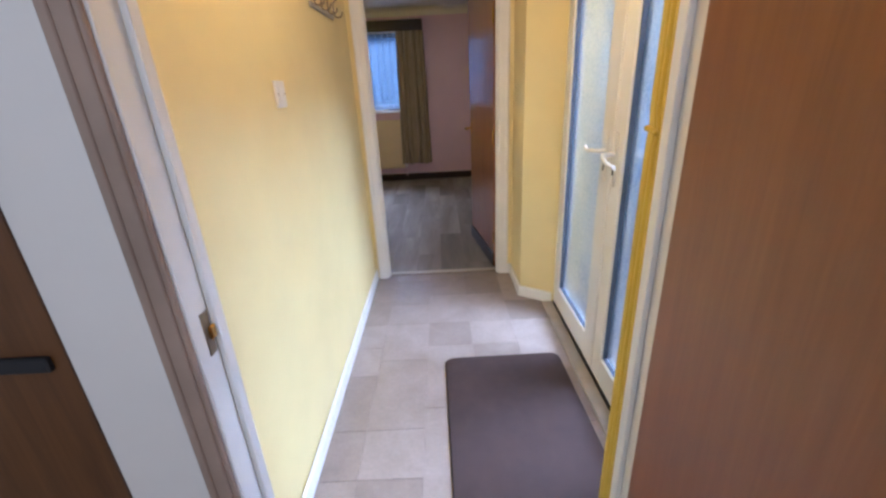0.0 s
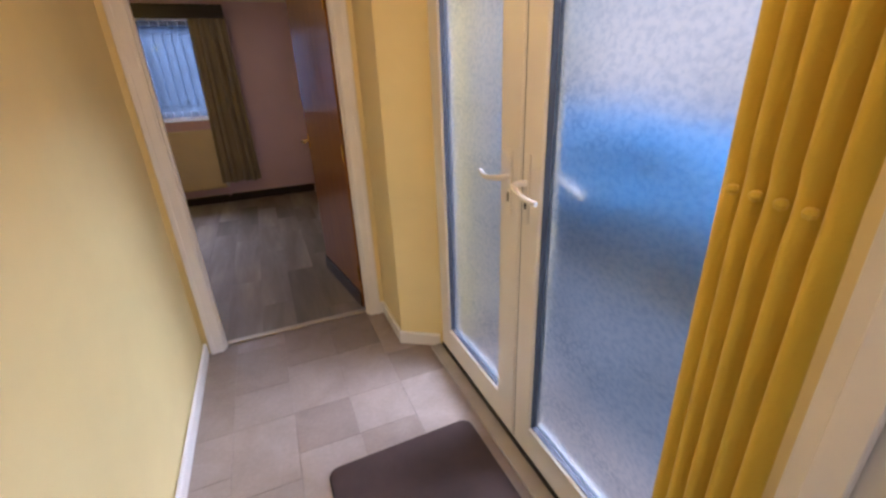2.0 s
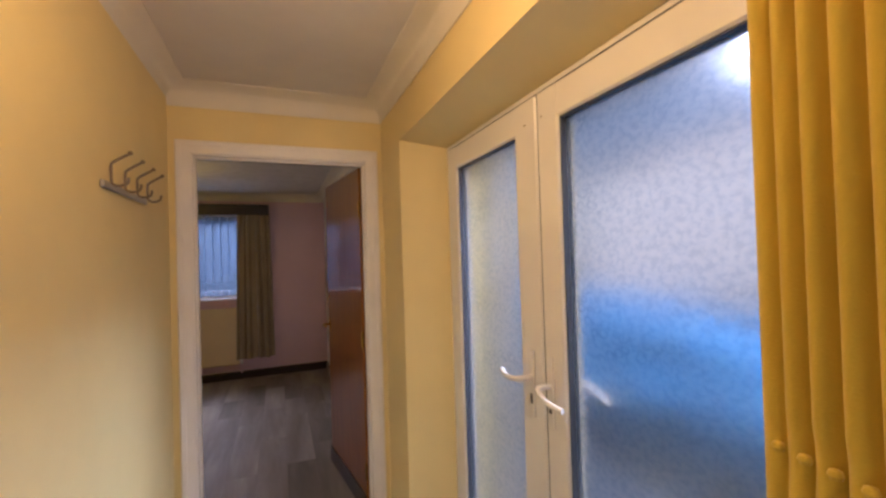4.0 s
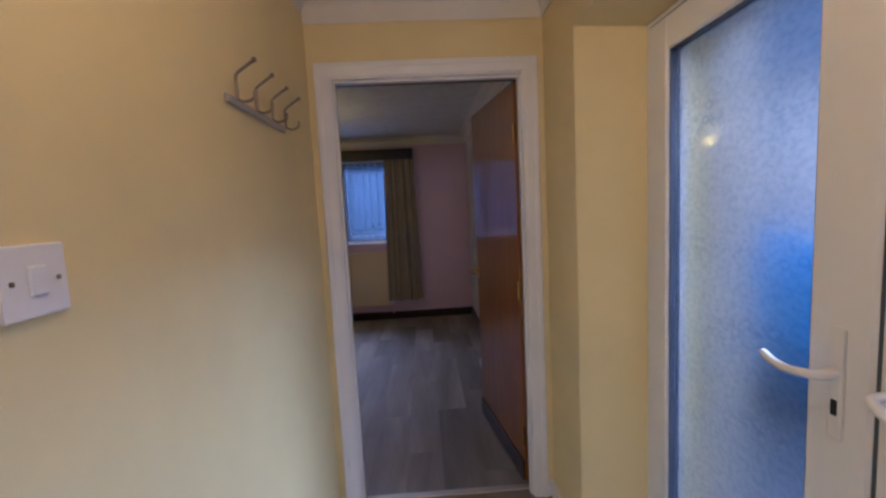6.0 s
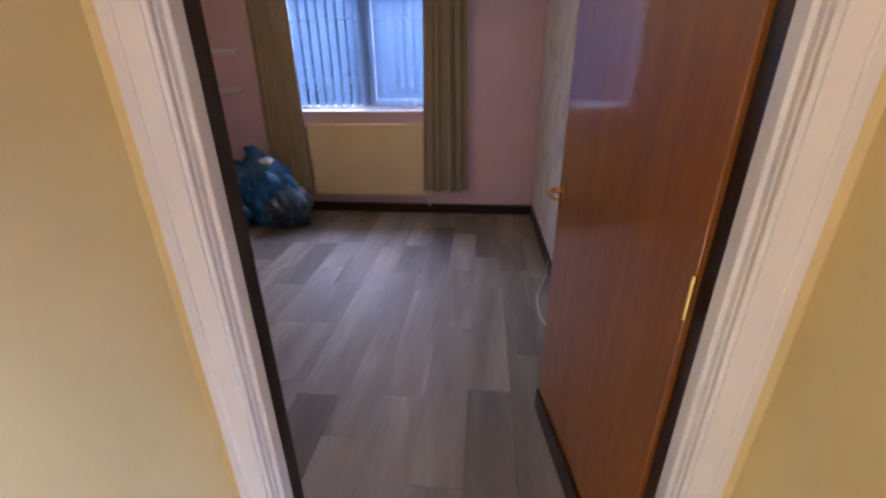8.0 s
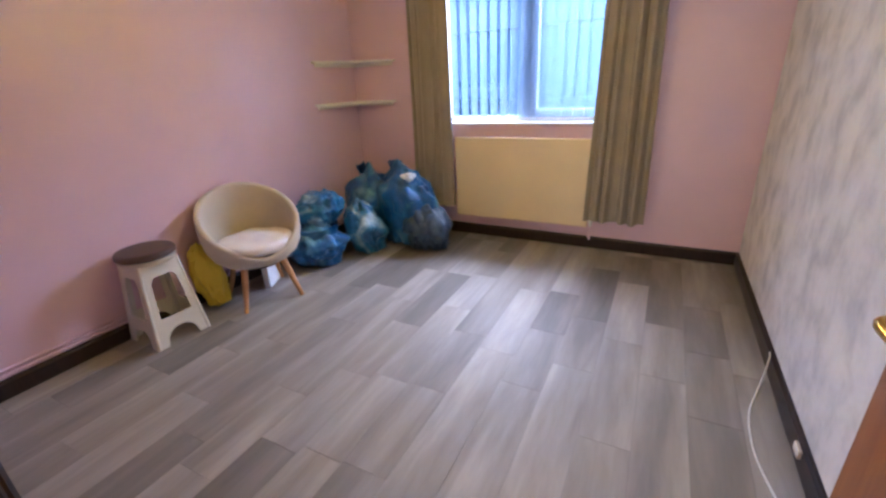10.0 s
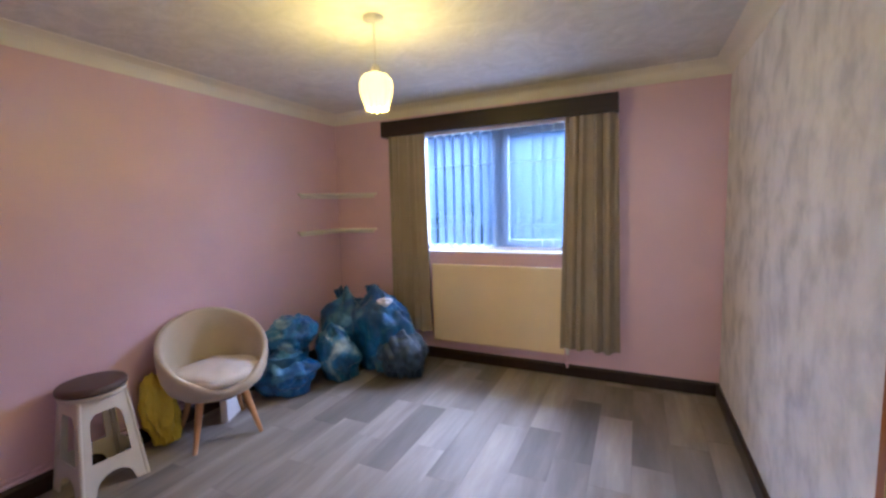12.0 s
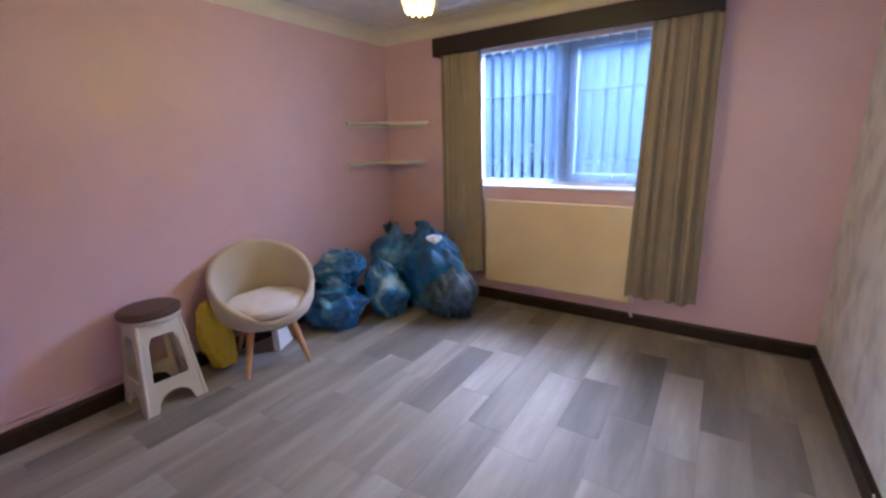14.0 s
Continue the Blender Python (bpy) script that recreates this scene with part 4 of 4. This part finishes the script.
# refuse sacks
def sack(seed, w, d, h, peak=0.0, lean=(0, 0), flat=0.5):
    """A filled crumpled plastic sack standing on z = 0, with gathered top."""
    bm = bmesh.new()
    bmesh.ops.create_icosphere(bm, subdivisions=5, radius=1.0)
    off = Vector((seed * 7.3, seed * 3.1, seed * 1.7))
    for v_ in bm.verts:
        n0 = v_.co.normalized()
        big = noise.noise(n0 * 1.6 + off) * 0.20 + noise.noise(n0 * 3.0 + off) * 0.13
        folds = abs(noise.noise(Vector((n0.x * 4, n0.y * 4, n0.z * 2.2)) + off)) * 0.14 + abs(noise.noise(n0 * 7 + off)) * 0.08 + abs(noise.noise(n0 * 15 + off)) * 0.035 - 0.04
        r = 1 + big - folds
        x, y, z = n0 * r
        zz = (z + 1) / 2
        wide = 1.0 - 0.22 * max(0, zz - 0.55) ** 1.0
        if zz < 0.16:
            zz = zz * 0.35
        if peak > 0 and n0.z > 0.80:
            k = (n0.z - 0.80) / 0.20
            zz += peak * k ** 1.6 * (1 + 0.5 * noise.noise(n0 * 9 + off))
            wide *= 1 - 0.45 * k
        v_.co = (x * w * wide + lean[0] * zz, y * d * wide + lean[1] * zz, max(0.001, zz * h))
    lo = min(v_.co.z for v_ in bm.verts)
    for v_ in bm.verts:
        v_.co.z -= lo
    return bm


def ear(at, size, turn, seed):
    """A loose twisted plastic corner at a sack's neck."""
    bm = bmesh.new()
    pts = []
    for i in range(7):
        row = []
        for j in range(9):
            u, v2 = i / 6, j / 8 - 0.5
            wob = noise.noise((i * 0.7 + seed, j * 0.9, seed)) * 0.022
            row.append(bm.verts.new((v2 * size * (0.45 + 0.75 * u) + wob, wob * 1.5 + 0.012 * math.sin(j * 2.1), u * size * (1 - 0.35 * abs(v2)) + wob)))
        pts.append(row)
    for i in range(6):
        for j in range(8):
            bm.faces.new((pts[i][j], pts[i][j + 1], pts[i + 1][j + 1], pts[i + 1][j]))
    bmesh.ops.solidify(bm, geom=bm.faces[:], thickness=0.0015)
    bm.transform(Matrix.Translation(at) @ Matrix.Rotation(turn, 4, "Z") @ Matrix.Rotation(0.25, 4, "X"))
    return bm


SACKS = [
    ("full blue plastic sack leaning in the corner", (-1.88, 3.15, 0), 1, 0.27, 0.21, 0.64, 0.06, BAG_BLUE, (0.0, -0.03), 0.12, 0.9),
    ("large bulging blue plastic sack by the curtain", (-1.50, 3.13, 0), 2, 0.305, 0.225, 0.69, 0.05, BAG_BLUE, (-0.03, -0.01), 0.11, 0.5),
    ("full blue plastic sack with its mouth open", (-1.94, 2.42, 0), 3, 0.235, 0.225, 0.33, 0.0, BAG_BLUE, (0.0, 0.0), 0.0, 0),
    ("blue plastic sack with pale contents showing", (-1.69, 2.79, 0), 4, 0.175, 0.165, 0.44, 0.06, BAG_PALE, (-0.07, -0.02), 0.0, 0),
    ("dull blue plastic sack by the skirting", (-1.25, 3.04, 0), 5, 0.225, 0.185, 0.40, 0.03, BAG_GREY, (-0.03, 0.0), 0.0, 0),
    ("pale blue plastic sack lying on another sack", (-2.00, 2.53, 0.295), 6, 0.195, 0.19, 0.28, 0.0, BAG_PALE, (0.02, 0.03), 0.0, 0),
]
for label, at, seed, w, d, h, peak, m_, lean, es, turn in SACKS:
    sk = thing("plastic_sack", label, "sack", "heap of blue sacks", "", at)
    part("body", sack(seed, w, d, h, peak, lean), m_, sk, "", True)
    if es > 0:
        part("neck", ear((lean[0] * 0.9 - 0.06, lean[1], h - 0.05), es, turn, seed), m_, sk, "", True)
    if seed == 2:
        bm = bmesh.new()
        bmesh.ops.create_icosphere(bm, subdivisions=3, radius=0.062)
        for v_ in bm.verts:
            v_.co *= 1 + 0.5 * noise.noise(v_.co * 26)
            v_.co.z *= 0.55
        bm.transform(Matrix.Translation((0.09, -0.075, 0.615)))
        part("contents", bm, PAPER, sk, "white crumpled paper showing at the top", True)
rim = thing("plastic_sack", "loose blue sack mouth rolled open", "sack", "heap of blue sacks", "", (-1.95, 2.43, 0.280))
bm = bmesh.new()
rr0, rr1 = [], []
for k in range(48):
    a = 2 * math.pi * k / 48
    q = 1 + 0.10 * noise.noise((math.cos(a) * 2, math.sin(a) * 2, 3.3))
    rr0.append(bm.verts.new((0.170 * q * math.cos(a), 0.165 * q * math.sin(a), -0.05)))
    rr1.append(bm.verts.new((0.185 * q * math.cos(a), 0.180 * q * math.sin(a), 0.045 + 0.02 * noise.noise((k * 0.35, 1.1, 0)))))
for k in range(48):
    bm.faces.new((rr0[k], rr0[(k + 1) % 48], rr1[(k + 1) % 48], rr1[k]))
bmesh.ops.solidify(bm, geom=bm.faces[:], thickness=0.004)
part("mouth", bm, BAG_BLUE, rim, "", True)

yb = thing("yellow_bag", "crumpled yellow plastic bag against the wall", "bag", "", "", (-2.10, 1.60, 0))
bm = sack(9, 0.085, 0.105, 0.45, 0.0, (-0.035, -0.03))
part("body", bm, YBAG, yb, "", True)
box_ = thing("paper_packet", "white paper packet below the chair", "packet", "", "", (-2.01, 1.98, 0))
box_.rotation_euler = (0, 0, radians(24))
part("packet", boxes((-0.025, -0.09, 0.0, 0.025, 0.09, 0.205), bev=0.004), PAPER, box_)

cable = thing("loose_cable", "thin white cable trailing from the wall to the floor", "cable", "", "", (0, 0, 0))
part("flex", tube(smooth_path([(1.045, 2.20, 0.10), (1.042, 2.17, 0.08), (1.02, 2.10, 0.02), (0.98, 1.98, 0.005), (0.935, 1.82, 0.005), (0.925, 1.62, 0.005), (0.96, 1.42, 0.005), (1.00, 1.30, 0.005)], 6), 0.004, 8), CABLE, cable, "", True)
plug = thing("junction_box", "small white cable box on the skirting", "cable box", "", "", (1.041, 1.62, 0.06))
part("case", boxes((-0.004, -0.03, -0.015, 0.0085, 0.03, 0.02), bev=0.003), PLASTIC, plug)

# ---- outside ----
structure("ground", boxes((-300, -300, -0.40, 300, 300, -0.15)), GRASS, "grass ground reaching far off", "ground")
structure("pavement", boxes((1.63, -6.0, -0.149, 6.0, 3.9, -0.03)), ASPHALT, "dark grey paving beside the house", "pavement")
structure("road", boxes((-30, 9.0, -0.149, 30, 14.5, -0.12)), ASPHALT, "grey road beyond the garden", "road")


def house(at, w, d, h, label):
    hs = thing("house", label, "house", "", "", at)
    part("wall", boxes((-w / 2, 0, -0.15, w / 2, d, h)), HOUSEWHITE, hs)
    bm = bmesh.new()
    e = 0.5
    ridge = 2.6
    a = [bm.verts.new(p) for p in ((-w / 2 - e, -e, h), (w / 2 + e, -e, h), (w / 2 + e, d + e, h), (-w / 2 - e, d + e, h), (-w / 2 - e, d / 2, h + ridge), (w / 2 + e, d / 2, h + ridge))]
    for f in ((0, 1, 5, 4), (2, 3, 4, 5), (1, 2, 5), (3, 0, 4), (3, 2, 1, 0)):
        bm.faces.new([a[i] for i in f])
    part("roof", bm, SLATE, hs, "grey slate roof")
    return hs


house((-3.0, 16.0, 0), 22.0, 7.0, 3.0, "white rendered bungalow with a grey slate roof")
railing = thing("garden_railing", "short white painted garden railing", "railing", "", "", (-2.75, 7.2, -0.15))
for z in (0.25, 1.32):
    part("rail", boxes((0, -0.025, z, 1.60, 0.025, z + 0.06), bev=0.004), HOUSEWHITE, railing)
for k in range(9):
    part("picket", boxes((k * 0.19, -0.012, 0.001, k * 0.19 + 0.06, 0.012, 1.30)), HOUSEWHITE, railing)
hedge = bmesh.new()
rnd = random.Random(8)
add_box(hedge, -9, 7.95, -0.15, 6, 8.6, 1.0, 0.05)
for k in range(4200):
    c = Vector((rnd.uniform(-9, 6), rnd.uniform(7.7, 8.8), rnd.uniform(-0.1, 1.15 + 0.25 * math.sin(k))))
    s = rnd.uniform(0.05, 0.12)
    rot = Euler((rnd.uniform(0, 6), rnd.uniform(0, 6), rnd.uniform(0, 6))).to_matrix()
    q = [hedge.verts.new(c + rot @ Vector(p)) for p in ((-s, 0, 0), (0, -s * 0.5, 0.01), (s, 0, 0), (0, s * 0.5, 0.01))]
    hedge.faces.new(q)
tagged(make("hedge", hedge, LEAF), "clipped dark green garden hedge", "hedge", "", "stuff")
# made-up blue mass that supplies the blue band behind the misted glass
blue_ob = thing("blue_mass", "made-up blue mass beyond the misted glass", "covered stack", "", "", (3.25, 1.45, -0.03))
bm = sack(21, 0.55, 3.75, 1.10)
part("sheet", bm, BLUEMASS, blue_ob, "", True)
gable = thing("house", "pale rendered gable wall of the neighbouring house", "house", "", "", (5.6, -9.0, 0))
part("wall", boxes((0, 0, -0.15, 5.0, 13.0, 2.85)), FENCE, gable)
part("band", boxes((-0.06, 0, -0.15, -0.001, 13.0, 0.75)), ASPHALT, gable, "dark painted plinth")
part("roof", boxes((-0.15, -0.3, 2.851, 5.3, 13.3, 2.99), bev=0.03), SLATE, gable, "flat dark roof edge")

# ---- floors ----
hall_floor = structure("floor_hall", boxes((-1.7, -5.1, -0.15, 1.62, 0.045, -0.0035)), GROUT, "stone-look vinyl tile floor", "floor")
rnd = random.Random(4)


def piece(name, parent, mesh, x, y):
    ob = new(name, mesh)
    ob.parent = parent
    ob.location = (x, y, 0)
    return ob


def slab_mesh(name, w, l, material, gap, z0, z1, bev):
    bm = boxes((gap / 2, gap / 2, z0, w - gap / 2, l - gap / 2, z1), bev=bev)
    me = bpy.data.meshes.new(name)
    bm.to_mesh(me)
    bm.free()
    me.materials.append(material)
    return me


TILES = {l: slab_mesh("tile", 0.25, l, TILE, 0.0015, -0.0034, 0.0, 0.0006) for l in (0.24, 0.36, 0.48)}
for c in range(-1, 5):
    x = -0.07 + c * 0.25
    y = 0.038 - rnd.choice((0.0, 0.12, 0.2))
    first = 0.038 - y
    if first > 0.02:
        me = slab_mesh("tile", 0.25, first, TILE, 0.0015, -0.0034, 0.0, 0.0006)
        piece("tile", hall_floor, me, x, y)
    while y > -3.4:
        l = rnd.choice((0.24, 0.24, 0.36, 0.48))
        y -= l
        piece("tile", hall_floor, TILES[l], x, y)

room_floor = structure("floor_room", boxes((RX0 - 0.1, 0.046, -0.15, 1.3, RY1 + 0.1, -0.0035)), PLANKGAP, "grey wood-look plank floor", "floor")
JOINTS = {-4: 0.92, -8: 0.92, -6: 1.15, -5: 1.88, -3: 1.43, -1: 1.62, 0: 0.87, 1: 1.43, 2: 1.935, 3: 1.22, -7: 1.76}
lengths = {}
for c in range(-12, 5):
    x = 0.12 + c * 0.197
    y = JOINTS.get(c, 0.5 + 0.37 * (c % 3)) - 4 * 0.5
    while y < RY1:
        l = rnd.choice((0.5, 0.75, 0.98))
        a, b = max(y, 0.046), min(y + l, RY1)
        if abs(y - (JOINTS.get(c, -9) - 2.0)) < 0.01 and c in JOINTS:
            l = 1.0
            b = min(y + l, RY1)
        j = JOINTS.get(c)
        if j is not None and y < j - 0.05 < j + 0.05 < y + l or (j is not None and y < j and abs(y + l - j) < 0.3):
            b = min(j, RY1)
            l = j - y
        if b > 0.06:
            key = round(b - a, 3)
            if key > 0.01:
                if key not in lengths:
                    lengths[key] = slab_mesh("plank", 0.197, key, PLANK, 0.0012, -0.0034, 0.0, 0.0005)
                piece("plank", room_floor, lengths[key], x, a)
        y += l
